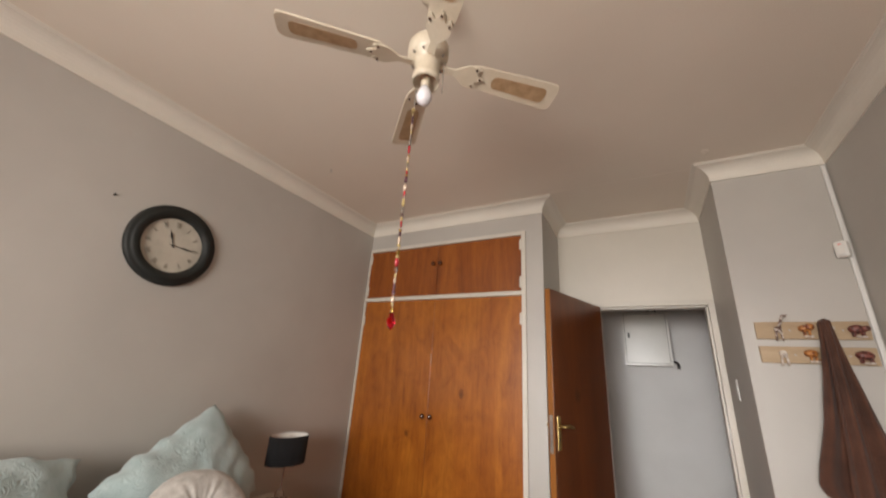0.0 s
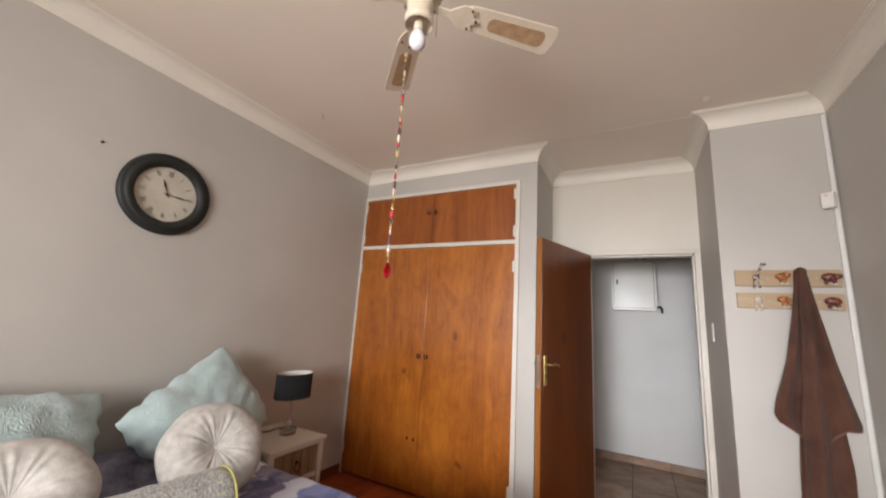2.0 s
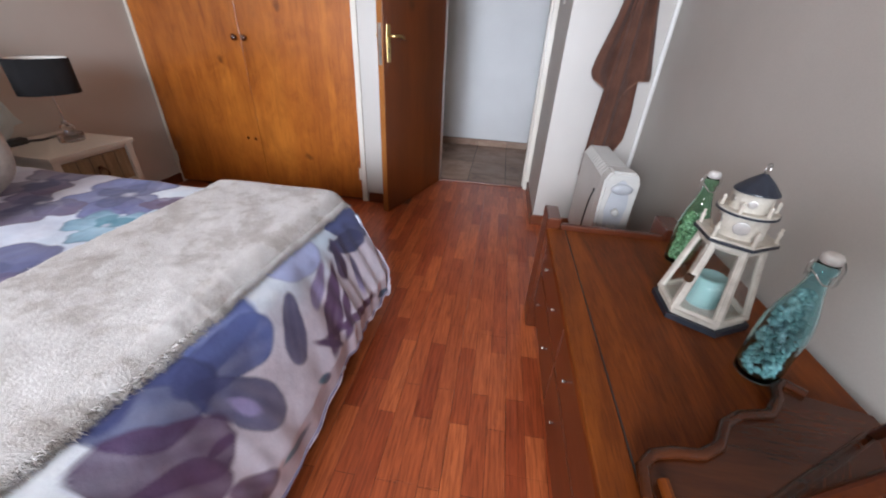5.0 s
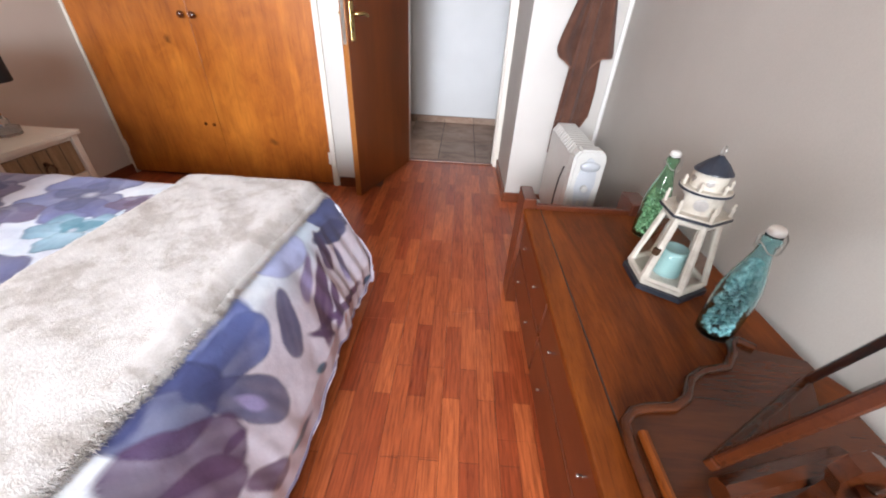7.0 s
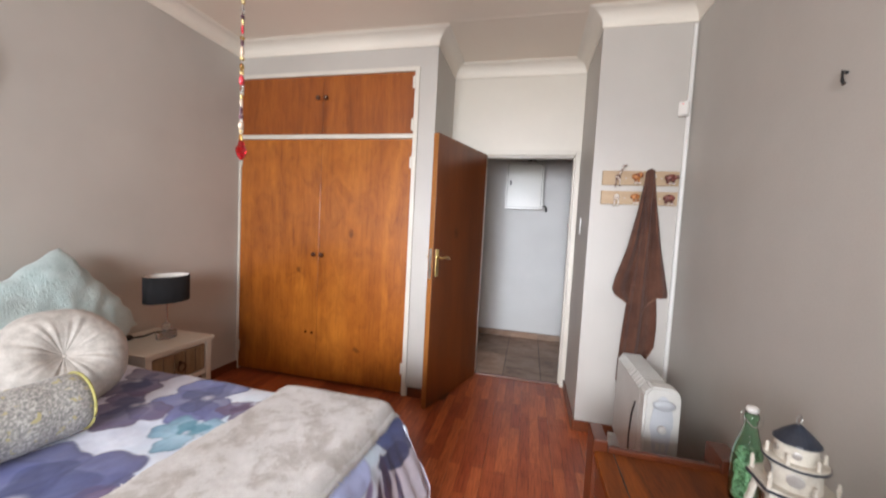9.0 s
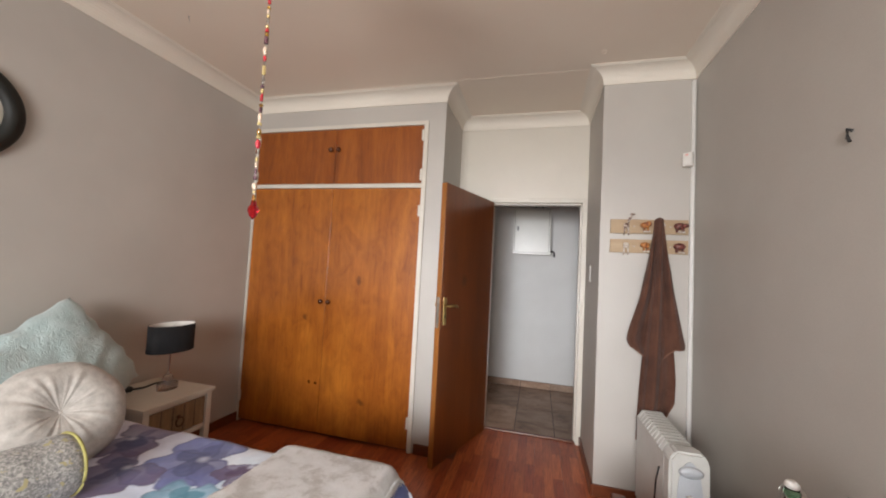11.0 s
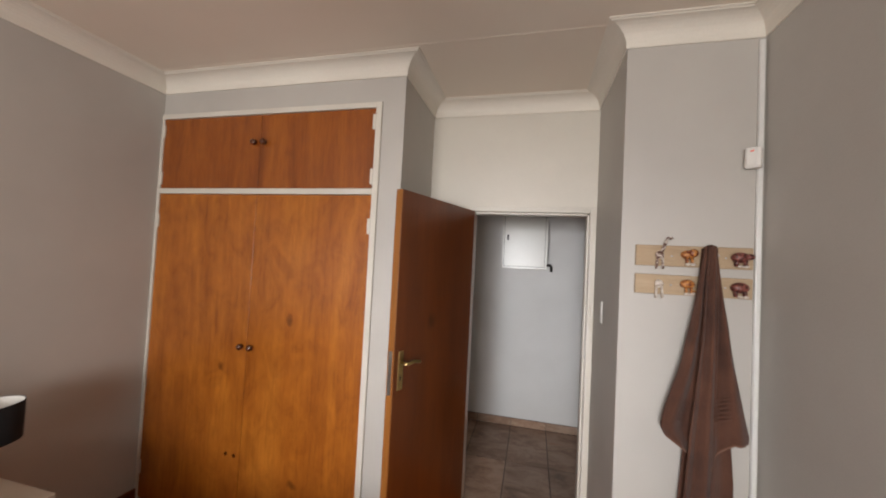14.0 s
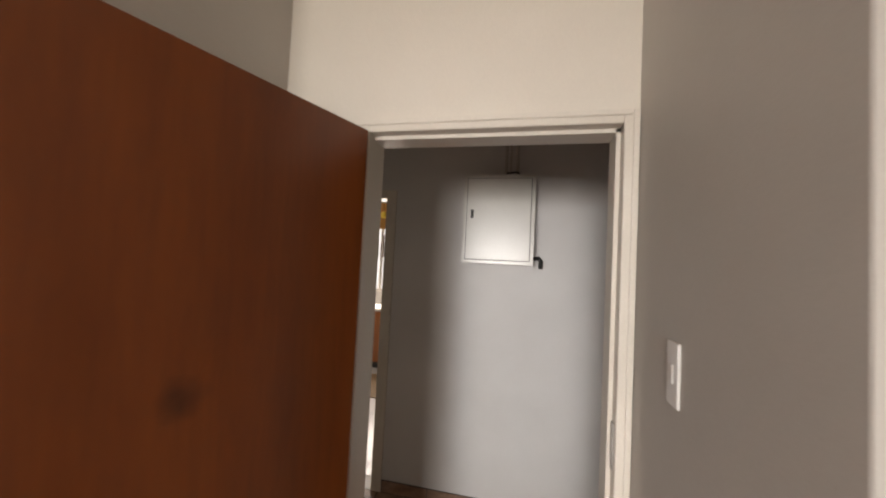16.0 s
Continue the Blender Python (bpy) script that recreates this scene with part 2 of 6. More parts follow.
def slate_material():
    """Brown and grey slate-look tile, its tone varied from tile to tile."""
    m, n, l, b = nodes_of("slate_tile")
    info = n.new("ShaderNodeObjectInfo")
    v = coords(n, l, (0.7, 1.3, 1), (0, 0, 0), True)
    big = noise_of(n, l, v, 4.5, 8, 0.7, 0.5)
    c = ramp_of(n, l, big, [(0.28, (0.10, 0.060, 0.040)), (0.45, (0.25, 0.150, 0.098)), (0.58, (0.36, 0.250, 0.180)), (0.70, (0.32, 0.160, 0.095))])
    tone = ramp_of(n, l, info.outputs["Random"], [(0.0, (0.8, 0.8, 0.82)), (1.0, (1.15, 1.1, 1.08))])
    l.new(blend(n, l, 1.0, c, tone, "MULTIPLY"), b.inputs["Base Color"])
    b.inputs["Roughness"].default_value = 0.5
    bump_of(n, l, b, noise_of(n, l, v, 40, 5), 0.25, 0.003)
    return m


def quilted(name, dark, light, cell, strength):
    """Cloth embossed with curling stitched lines."""
    m, n, l, b = nodes_of(name)
    v = coords(n, l)
    wob = n.new("ShaderNodeTexNoise")
    l.new(v, wob.inputs["Vector"])
    wob.inputs["Scale"].default_value = 9
    mixv = blend(n, l, 0.09, v, wob.outputs["Color"], "LINEAR_LIGHT")
    vo = n.new("ShaderNodeTexVoronoi")
    vo.feature = "DISTANCE_TO_EDGE"
    vo.inputs["Scale"].default_value = cell
    l.new(mixv, vo.inputs["Vector"])
    wv = n.new("ShaderNodeMath")
    wv.operation = "SINE"
    mul = n.new("ShaderNodeMath")
    mul.operation = "MULTIPLY"
    mul.inputs[1].default_value = 34
    l.new(vo.outputs["Distance"], mul.inputs[0])
    l.new(mul.outputs[0], wv.inputs[0])
    l.new(ramp_of(n, l, noise_of(n, l, v, 14, 5), [(0.3, dark), (0.7, light)]), b.inputs["Base Color"])
    b.inputs["Roughness"].default_value, b.inputs["Sheen Weight"].default_value = 0.85, 0.25
    bump_of(n, l, b, wv.outputs[0], strength, 0.006)
    return m


def fur_material():
    """Cream plush, brushed in light and dark patches."""
    m, n, l, b = nodes_of("cream_plush")
    v = coords(n, l)
    patch = noise_of(n, l, v, 7.5, 9, 0.72, 0.25)
    fine = noise_of(n, l, v, 240, 4, 0.7)
    c = ramp_of(n, l, patch, [(0.36, (0.44, 0.41, 0.385)), (0.435, (0.51, 0.485, 0.465)), (0.475, (0.60, 0.582, 0.57)), (0.60, (0.66, 0.647, 0.64))])
    l.new(blend(n, l, 0.5, c, ramp_of(n, l, fine, [(0.3, (0.72, 0.70, 0.68)), (0.6, (1, 1, 1))]), "MULTIPLY"), b.inputs["Base Color"])
    b.inputs["Roughness"].default_value, b.inputs["Sheen Weight"].default_value = 0.95, 0.1
    bump_of(n, l, b, fine, 0.6, 0.004)
    return m


def petal_material():
    """Painted cloth: the print is a colour attribute, softened by pigment grain."""
    m, n, l, b = nodes_of("watercolour_flower_print")
    at = n.new("ShaderNodeVertexColor")
    at.layer_name = "print"
    v = coords(n, l)
    wash = noise_of(n, l, v, 16, 6, 0.65, 0.6)
    c = blend(n, l, 0.55, at.outputs["Color"], ramp_of(n, l, wash, [(0.3, (0.80, 0.80, 0.84)), (0.65, (1.10, 1.08, 1.06))]), "MULTIPLY")
    l.new(c, b.inputs["Base Color"])
    b.inputs["Roughness"].default_value, b.inputs["Sheen Weight"].default_value = 0.6, 0.15
    bump_of(n, l, b, noise_of(n, l, v, 30, 4), 0.25, 0.006)
    return m


def tapestry_material():
    m, n, l, b = nodes_of("grey_flowered_bolster_cloth")
    v = coords(n, l)
    f1 = noise_of(n, l, v, 125, 5, 0.62, 0.7)
    f2 = noise_of(n, l, v, 34, 3, 0.5, 0.4)
    c = ramp_of(n, l, f1, [(0.36, (0.16, 0.16, 0.16)), (0.47, (0.28, 0.275, 0.265)), (0.53, (0.34, 0.33, 0.31)), (0.60, (0.50, 0.485, 0.46))])
    yel = ramp_of(n, l, f2, [(0.62, (0, 0, 0)), (0.66, (1, 1, 1))])
    l.new(blend(n, l, yel, c, (0.42, 0.37, 0.20)), b.inputs["Base Color"])
    b.inputs["Roughness"].default_value, b.inputs["Sheen Weight"].default_value = 0.9, 0.2
    bump_of(n, l, b, f1, 0.4, 0.003)
    return m


def towel_material():
    m, n, l, b = nodes_of("brown_terry")
    v = coords(n, l)
    fine = noise_of(n, l, v, 330, 3, 0.7)
    c = ramp_of(n, l, noise_of(n, l, v, 9, 4), [(0.3, (0.070, 0.026, 0.015)), (0.7, (0.128, 0.051, 0.030))])
    l.new(blend(n, l, 0.6, c, ramp_of(n, l, fine, [(0.3, (0.55, 0.55, 0.55)), (0.65, (1.2, 1.2, 1.2))]), "MULTIPLY"), b.inputs["Base Color"])
    b.inputs["Roughness"].default_value, b.inputs["Sheen Weight"].default_value = 1.0, 0.08
    bump_of(n, l, b, fine, 0.8, 0.004)
    return m


laminate, slate, fur, flower_print = laminate_material(), slate_material(), fur_material(), petal_material()
mint_cloth = quilted("mint_quilted_cloth", (0.36, 0.465, 0.47), (0.46, 0.565, 0.57), 24, 0.30)
velvet = plain("cream_crushed_velvet", (0.37, 0.345, 0.32), (0.58, 0.55, 0.515), 0.85, 26, 160, 0.4, 0, (1, 1, 1), 0.003, 0.12)
tapestry, terry, mirror_silver = tapestry_material(), towel_material(), mirror_material()
terry_hem = plain("pale_brown_towel_hem", (0.15, 0.072, 0.047), (0.21, 0.105, 0.072), 0.9, 40, 300, 0.3)
piping_yellow = plain("mustard_piping_cloth", (0.34, 0.31, 0.10), (0.44, 0.40, 0.15), 0.8, 60, 400, 0.3)


# ---- building helpers ----
def part(name, bm, material, parent=None, label="", smooth=False):
    """One mesh object from a bmesh in world coordinates, under a thing or a part."""
    me = bpy.data.meshes.new(name)
    bm.to_mesh(me)
    bm.free()
    me.materials.append(material)
    if smooth:
        for p in me.polygons:
            p.use_smooth = True
    ob = new(name, me)
    if parent is not None:
        ob.parent = parent
        if parent.type == "EMPTY":
            ob.matrix_parent_inverse = parent.matrix_basis.inverted()
    if label:
        ob["label"] = label
    return ob


def thing(name, at, label, category, group=""):
    e = new(name)
    e.empty_display_size = 0.05
    e.matrix_basis = Matrix.Translation(at)
    return tagged(e, label, category, group)


def mesh_grid(name, pts, nu, nv, material, parent=None, label="", closed_u=False, smooth=True):
    """A sheet from an (nu*nv, 3) array of points."""
    faces = []
    for i in range(nu if closed_u else nu - 1):
        for j in range(nv - 1):
            a, c = i * nv + j, ((i + 1) % nu) * nv + j
            faces.append((a, c, c + 1, a + 1))
    me = bpy.data.meshes.new(name)
    me.from_pydata([tuple(p) for p in pts], [], faces)
    me.materials.append(material)
    for p in me.polygons:
        p.use_smooth = smooth
    ob = new(name, me)
    if parent is not None:
        ob.parent = parent
        if parent.type == "EMPTY":
            ob.matrix_parent_inverse = parent.matrix_basis.inverted()
    if label:
        ob["label"] = label
    return ob


def box(bm, x0, x1, y0, y1, z0, z1, bevel=0.0, m=None):
    r = bmesh.ops.create_cube(bm, size=1.0)
    vs = r["verts"]
    bmesh.ops.scale(bm, vec=(x1 - x0, y1 - y0, z1 - z0), verts=vs)
    bmesh.ops.translate(bm, vec=((x0 + x1) / 2, (y0 + y1) / 2, (z0 + z1) / 2), verts=vs)
    if bevel > 0:
        es = list({e for v in vs for e in v.link_edges})
        vs = [v for v in bmesh.ops.bevel(bm, geom=es, offset=bevel, segments=2, profile=0.5, affect="EDGES")["verts"]]
        if m is not None:
            bmesh.ops.transform(bm, matrix=m, verts=vs)
    elif m is not None:
        bmesh.ops.transform(bm, matrix=m, verts=vs)
    return bm


def boxed(x0, x1, y0, y1, z0, z1, bevel=0.0, m=None):
    return box(bmesh.new(), x0, x1, y0, y1, z0, z1, bevel, m)


def lathe(profile, centre, steps=32, m=None, bm=None):
    """A turned solid round z from (radius, height) pairs."""
    bm = bm or bmesh.new()
    rings = []
    mm = Matrix.Translation(centre) @ (m or Matrix())
    for r, z in profile:
        if r < 1e-6:
            rings.append([bm.verts.new(mm @ Vector((0, 0, z)))])
        else:
            rings.append([bm.verts.new(mm @ Vector((r * math.cos(2 * math.pi * k / steps), r * math.sin(2 * math.pi * k / steps), z))) for k in range(steps)])
    for a, b in zip(rings, rings[1:]):
        for k in range(steps):
            q = (k + 1) % steps
            if len(a) == 1 and len(b) == 1:
                continue
            if len(a) == 1:
                bm.faces.new((a[0], b[q], b[k]))
            elif len(b) == 1:
                bm.faces.new((a[k], a[q], b[0]))
            else:
                bm.faces.new((a[k], a[q], b[q], b[k]))
    bmesh.ops.recalc_face_normals(bm, faces=bm.faces[:])
    return bm


def tube(points, radius, steps=8, bm=None):
    """A round bar along points."""
    bm = bm or bmesh.new()
    pts = [Vector(p) for p in points]
    rings = []
    for i, p in enumerate(pts):
        d = (pts[min(i + 1, len(pts) - 1)] - pts[max(i - 1, 0)]).normalized()
        side = d.cross(Vector((0, 0, 1)) if abs(d.z) < 0.9 else Vector((1, 0, 0))).normalized()
        up = side.cross(d)
        rings.append([bm.verts.new(p + radius * (math.cos(2 * math.pi * k / steps) * side + math.sin(2 * math.pi * k / steps) * up)) for k in range(steps)])
    for a, b in zip(rings, rings[1:]):
        for k in range(steps):
            bm.faces.new((a[k], a[(k + 1) % steps], b[(k + 1) % steps], b[k]))
    bm.faces.new(rings[0][::-1]), bm.faces.new(rings[-1])
    bmesh.ops.recalc_face_normals(bm, faces=bm.faces[:])
    return bm


def slab(outline, z0, z1, m=None, bm=None):
    """A flat plate of the given outline (x, y), from z0 to z1."""
    bm = bm or bmesh.new()
    mm = m or Matrix()
    lo = [bm.verts.new(mm @ Vector((x, y, z0))) for x, y in outline]
    hi = [bm.verts.new(mm @ Vector((x, y, z1))) for x, y in outline]
    bm.faces.new(lo[::-1]), bm.faces.new(hi)
    k = len(outline)
    for i in range(k):
        bm.faces.new((lo[i], lo[(i + 1) % k], hi[(i + 1) % k], hi[i]))
    bmesh.ops.recalc_face_normals(bm, faces=bm.faces[:])
    return bm


def blob(bm, centre, radii, m=None, steps=2):
    r = bmesh.ops.create_icosphere(bm, subdivisions=steps, radius=1.0)
    mm = Matrix.Translation(centre) @ (m or Matrix()) @ Matrix.Diagonal((*radii, 1))
    bmesh.ops.transform(bm, matrix=mm, verts=r["verts"])
    return bm


def structure(ob, label, category):
    return tagged(ob, label, category, kind="structure")


# ---- the room's shell ----
XL, XR, Y0, YW, YB, YH, YC = 0.0, 3.46, 0.0, 5.02, 5.64, 4.935, 7.03
CEIL, XA, XB = 2.835, 1.760, 2.902      # ceiling height; alcove's two sides
WALL_TEXT = "pale grey painted plaster wall"


def wall(name, *pieces, paint_coat=None):
    bm = bmesh.new()
    for p in pieces:
        box(bm, *p)
    return structure(part(name, bm, paint_coat or wall_paint), WALL_TEXT, "wall")


wall("wall_west", (-0.15, XL, -0.15, 5.80, 0, CEIL))
wall("wall_east", (XR, XR + 0.15, -0.15, YH, 0, CEIL))
# back wall with the window that lights the room
wall("wall_south", (XL, 1.00, -0.15, 0, 0, CEIL), (2.80, XR, -0.15, 0, 0, CEIL), (1.00, 2.80, -0.15, 0, 0, 0.90), (1.00, 2.80, -0.15, 0, 2.14, CEIL))
wall("wall_hooks", (XB, XR + 0.15, YH, YB + 0.105, 0, CEIL))
wall("wall_alcove", (XA, 2.052, YB, YB + 0.105, 0, CEIL), (2.900, XB, YB, YB + 0.105, 0, CEIL), (2.052, 2.900, YB, YB + 0.105, 2.086, CEIL), paint_coat=lit_cream_wall_paint)
wall("wall_pier", (1.625, XA, YW, YB + 0.105, 0, CEIL), (XL, 1.625, YW, YW + 0.10, 2.59, CEIL))
wall("wall_wardrobe_back", (XL, 1.625, 5.66, 5.745, 0, CEIL))
wall("wall_corridor_north", (1.664, 4.2, YC, YC + 0.13, 0, 2.7), (-0.6, 0.78, YC, YC + 0.13, 0, 2.7), (0.78, 1.664, YC, YC + 0.13, 2.10, 2.7), paint_coat=white_wall_paint)
wall("wall_corridor_ends", (4.2, 4.35, 5.745, YC + 0.13, 0, 2.7), (-0.75, -0.6, 5.745, YC + 0.13, 0, 2.7))
wall("wall_corridor_south", (XR + 0.15, 4.2, 5.64, 5.745, 0, 2.7), (-0.6, -0.15, 5.64, 5.745, 0, 2.7))

bm = boxed(-0.15, XR + 0.15, -0.15, 5.745, CEIL, CEIL + 0.12)
for x0, x1, y0, y1 in ((0.09, 3.37, 1.62, 1.632), (2.29, 2.302, 0.09, 4.8), (0.09, 3.37, 4.895, 4.9)):
    box(bm, x0, x1, y0, y1, CEIL - 0.0015, CEIL + 0.01)
structure(part("ceiling", bm, ceiling_paint), "cream painted ceiling boards with faint joint strips", "ceiling")
structure(part("ceiling_corridor", boxed(-0.75, 4.35, 5.75, YC + 0.13, 2.70, 2.82), ceiling_paint), "plain cream corridor ceiling", "ceiling")


def cornice(name, line, size=0.09):
    """A coved moulding swept along a polyline of the room's inner side (room on the left hand)."""
    prof = [(0.0, -size - 0.012), (0.008, -size - 0.012), (0.008, -size)]
    prof += [(0.008 + (size - 0.008) * (1 - math.cos(a)), -size + (size - 0.010) * math.sin(a)) for a in np.linspace(0, math.pi / 2, 8)]
    prof += [(size, -0.006), (size + 0.012, -0.005), (size + 0.012, 0.004)]
    bm = bmesh.new()
    rows = []
    n = len(line)
    for i, (x, y) in enumerate(line):
        p = Vector((x, y))
        d0 = (p - Vector(line[i - 1])).normalized() if i > 0 else None
        d1 = (Vector(line[i + 1]) - p).normalized() if i < n - 1 else None
        d0, d1 = d0 or d1, d1 or d0
        n0, n1 = Vector((-d0.y, d0.x)), Vector((-d1.y, d1.x))
        mit = (n0 + n1) / (1 + n0.dot(n1))
        rows.append([bm.verts.new((x + mit.x * a, y + mit.y * a, CEIL + b)) for a, b in prof])
    for a, b in zip(rows, rows[1:]):
        for k in range(len(prof) - 1):
            bm.faces.new((a[k], b[k], b[k + 1], a[k + 1]))
    bmesh.ops.recalc_face_normals(bm, faces=bm.faces[:])
    return structure(part(name, bm, cornice_paint), "white coved plaster cornice", "cornice")


cornice("cornice", [(XR, Y0), (XR, YH), (XB, YH), (XB, YB), (XA, YB), (XA, YW), (XL, YW), (XL, Y0), (XR, Y0)])

# window in the back wall
win = thing("window_1", (1.90, -0.07, 0.9), "white painted bedroom window with clear panes", "window")
win["kind"] = "structure"
bm = bmesh.new()
for b4 in ((1.00, 2.80, 0.90, 0.95), (1.00, 2.80, 2.09, 2.14), (1.00, 1.05, 0.95, 2.09), (2.75, 2.80, 0.95, 2.09), (1.88, 1.92, 0.95, 2.09)):
    box(bm, b4[0], b4[1], -0.11, -0.06, b4[2], b4[3])
part("window_frame", bm, white_paint, win)
for x0, x1 in ((1.05, 1.88), (1.92, 2.75)):
    pane = part("pane", boxed(x0, x1, -0.088, -0.083, 0.95, 2.09), clear_glass, win)
    pane.visible_shadow = False

# timber skirtings
bm = bmesh.new()
for s in ((XL, XL + 0.015, 0.0, YW - 0.001), (XR - 0.015, XR, 0.0, YH), (XB, XR - 0.015, YH - 0.015, YH), (XB - 0.016, XB, YH - 0.015, YB - 0.002), (1.64, XA + 0.0, YW - 0.015, YW), (XA, XA + 0.015, YW - 0.015, YB - 0.002), (XL + 0.015, XR - 0.015, 0.0, 0.015)):
    box(bm, s[0], s[1], s[2], s[3], 0.0, 0.075, 0.003)
structure(part("baseboard", bm, base_wood), "red-brown varnished timber skirting", "skirting")

# ---- door frame and open door ----
frame_ob = thing("door_1", (2.5, YB, 0), "white painted steel door frame round an open doorway", "door frame")
frame_ob["kind"] = "structure"
for nm, x0, x1, z0, z1 in (("jamb", 2.053, 2.092, 0, 2.086), ("jamb", 2.860, 2.901, 0, 2.086), ("head", 2.092, 2.860, 2.046, 2.086)):
    bm = boxed(x0, x1, YB - 0.014, YB + 0.118, z0, z1, 0.004)
    if nm == "head":
        box(bm, x0, x1, YB + 0.03, YB + 0.118, z0 - 0.012, z0)
        box(bm, 2.058, 2.880, YB - 0.020, YB - 0.0139, z1 - 0.018, z1 - 0.004)
    elif x0 > 2.5:
        box(bm, x0 - 0.012, x0, YB + 0.03, YB + 0.118, z0, 2.046)
        box(bm, x1 - 0.018, x1 - 0.004, YB - 0.0195, YB - 0.0139, z0, 2.0815)
    part(nm, bm, white_paint, frame_ob)
part("strike_plate", boxed(2.855, 2.860, YB + 0.0, YB + 0.022, 1.09, 1.215, 0.001), steel, frame_ob, "steel strike plate")
structure(part("threshold", boxed(2.092, 2.860, 5.655, 5.695, 0.0, 0.012, 0.004), base_wood), "red-brown timber threshold strip", "threshold")

hinge, tip = Vector((2.078, 5.613)), Vector((1.824, 4.842))
turn_leaf = math.atan2(tip.y - hinge.y, tip.x - hinge.x)
LEAF = Matrix.Translation((hinge.x, hinge.y, 0)) @ Matrix.Rotation(turn_leaf, 4, "Z")
leaf_len = (tip - hinge).length
leaf = thing("open_door", (hinge.x, hinge.y, 0.01), "dark varnished flush wooden door standing open with brass handle", "door")
part("door_panel", boxed(0.0, leaf_len - 0.008, -0.02, 0.02, 0.012, 2.044, 0.0015, LEAF), leaf_wood, leaf)
part("edge_strip", boxed(leaf_len - 0.0078, leaf_len, -0.0195, 0.0195, 0.012, 2.043, 0.001, LEAF), edge_wood, leaf, "lighter orange timber edge strip")
part("lock_plate", boxed(leaf_len, leaf_len + 0.002, -0.011, 0.011, 0.99, 1.21, 0.0, LEAF), steel, leaf, "steel lock face plate")
for sgn in (1, -1):
    plate = part("handle_plate", boxed(leaf_len - 0.078, leaf_len - 0.038, min(sgn * 0.020, sgn * 0.025), max(sgn * 0.020, sgn * 0.025), 1.005, 1.205, 0.002, LEAF), brass, leaf, "worn brass handle plate")
    neck = [LEAF @ Vector(p) for p in ((leaf_len - 0.058, sgn * 0.024, 1.145), (leaf_len - 0.058, sgn * 0.062, 1.145), (leaf_len - 0.072, sgn * 0.068, 1.145), (leaf_len - 0.12, sgn * 0.066, 1.148), (leaf_len - 0.165, sgn * 0.062, 1.138), (leaf_len - 0.175, sgn * 0.061, 1.134))]
    part("lever", tube(neck, 0.0085, 10), brass, plate, "brass lever handle", True)
    part("keyhole", boxed(leaf_len - 0.062, leaf_len - 0.054, min(sgn * 0.0251, sgn * 0.026), max(sgn * 0.0251, sgn * 0.026), 1.055, 1.08, 0, LEAF), black_rubber, plate)
for z in (0.25, 1.05, 1.80):
    part("hinge", lathe([(0.0, 0), (0.008, 0), (0.008, 0.1), (0.0, 0.1)], (hinge.x - 0.004, hinge.y + 0.008, z), 10), steel, leaf)

# ---- wardrobe ----
ward = thing("built_in_wardrobe", (0.8, YW, 0), "built-in wardrobe with orange varnished plywood doors and white frame", "wardrobe")
bm = bmesh.new()
for x0, x1, z0, z1 in ((XL + 0.001, 0.020, 0.0, 2.588), (1.588, 1.624, 0.0, 2.588), (0.020, 1.588, 2.555, 2.588), (0.020, 1.588, 2.045, 2.080)):
    box(bm, x0, x1, YW - 0.014, YW + 0.08, z0, z1, 0.003)
part("frame", bm, white_paint, ward, "white painted timber frame")
part("carcass", boxed(0.002, 1.622, YW + 0.06, 5.655, 0.0, 2.586), ward_shaded_wood, ward)
mid = 0.803
for nm, x0, x1, z0, z1, mt in (("door", 0.022, mid - 0.0015, 0.02, 2.042, ward_wood), ("door", mid + 0.0015, 1.586, 0.02, 2.042, ward_wood), ("top_door", 0.022, mid - 0.0015, 2.083, 2.552, ward_shaded_wood), ("top_door", mid + 0.0015, 1.586, 2.083, 2.552, ward_shaded_wood)):
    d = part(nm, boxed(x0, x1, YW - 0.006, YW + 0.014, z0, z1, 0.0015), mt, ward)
    lefthand = x0 < 0.5
    zk = 1.088 if nm == "door" else 2.372
    xk = mid - 0.036 if lefthand else mid + 0.036
    part("knob", lathe([(0.0, 0), (0.009, 0), (0.008, 0.012), (0.018, 0.018), (0.020, 0.027), (0.013, 0.036), (0.0, 0.038)], (xk, YW - 0.006, zk), 18, Matrix.Rotation(radians(90), 4, "X")), dark_knob, d, "dark turned wooden knob", True)
    for zh in ((0.22, 1.86) if nm == "door" else (2.15, 2.47)):
        xh = 0.026 if lefthand else 1.582
        part("hinge", boxed(xh - 0.010, xh + 0.010, YW - 0.018, YW - 0.0065, zh - 0.045, zh + 0.045, 0.003), white_paint, d, "painted butt hinge")
for x, z in ((0.70, 0.418), (0.76, 0.414)):
    part("screw_plug", lathe([(0, 0), (0.012, 0), (0.012, 0.002), (0, 0.002)], (x, YW - 0.006, z), 12, Matrix.Rotation(radians(90), 4, "X")), dark_knob, ward)

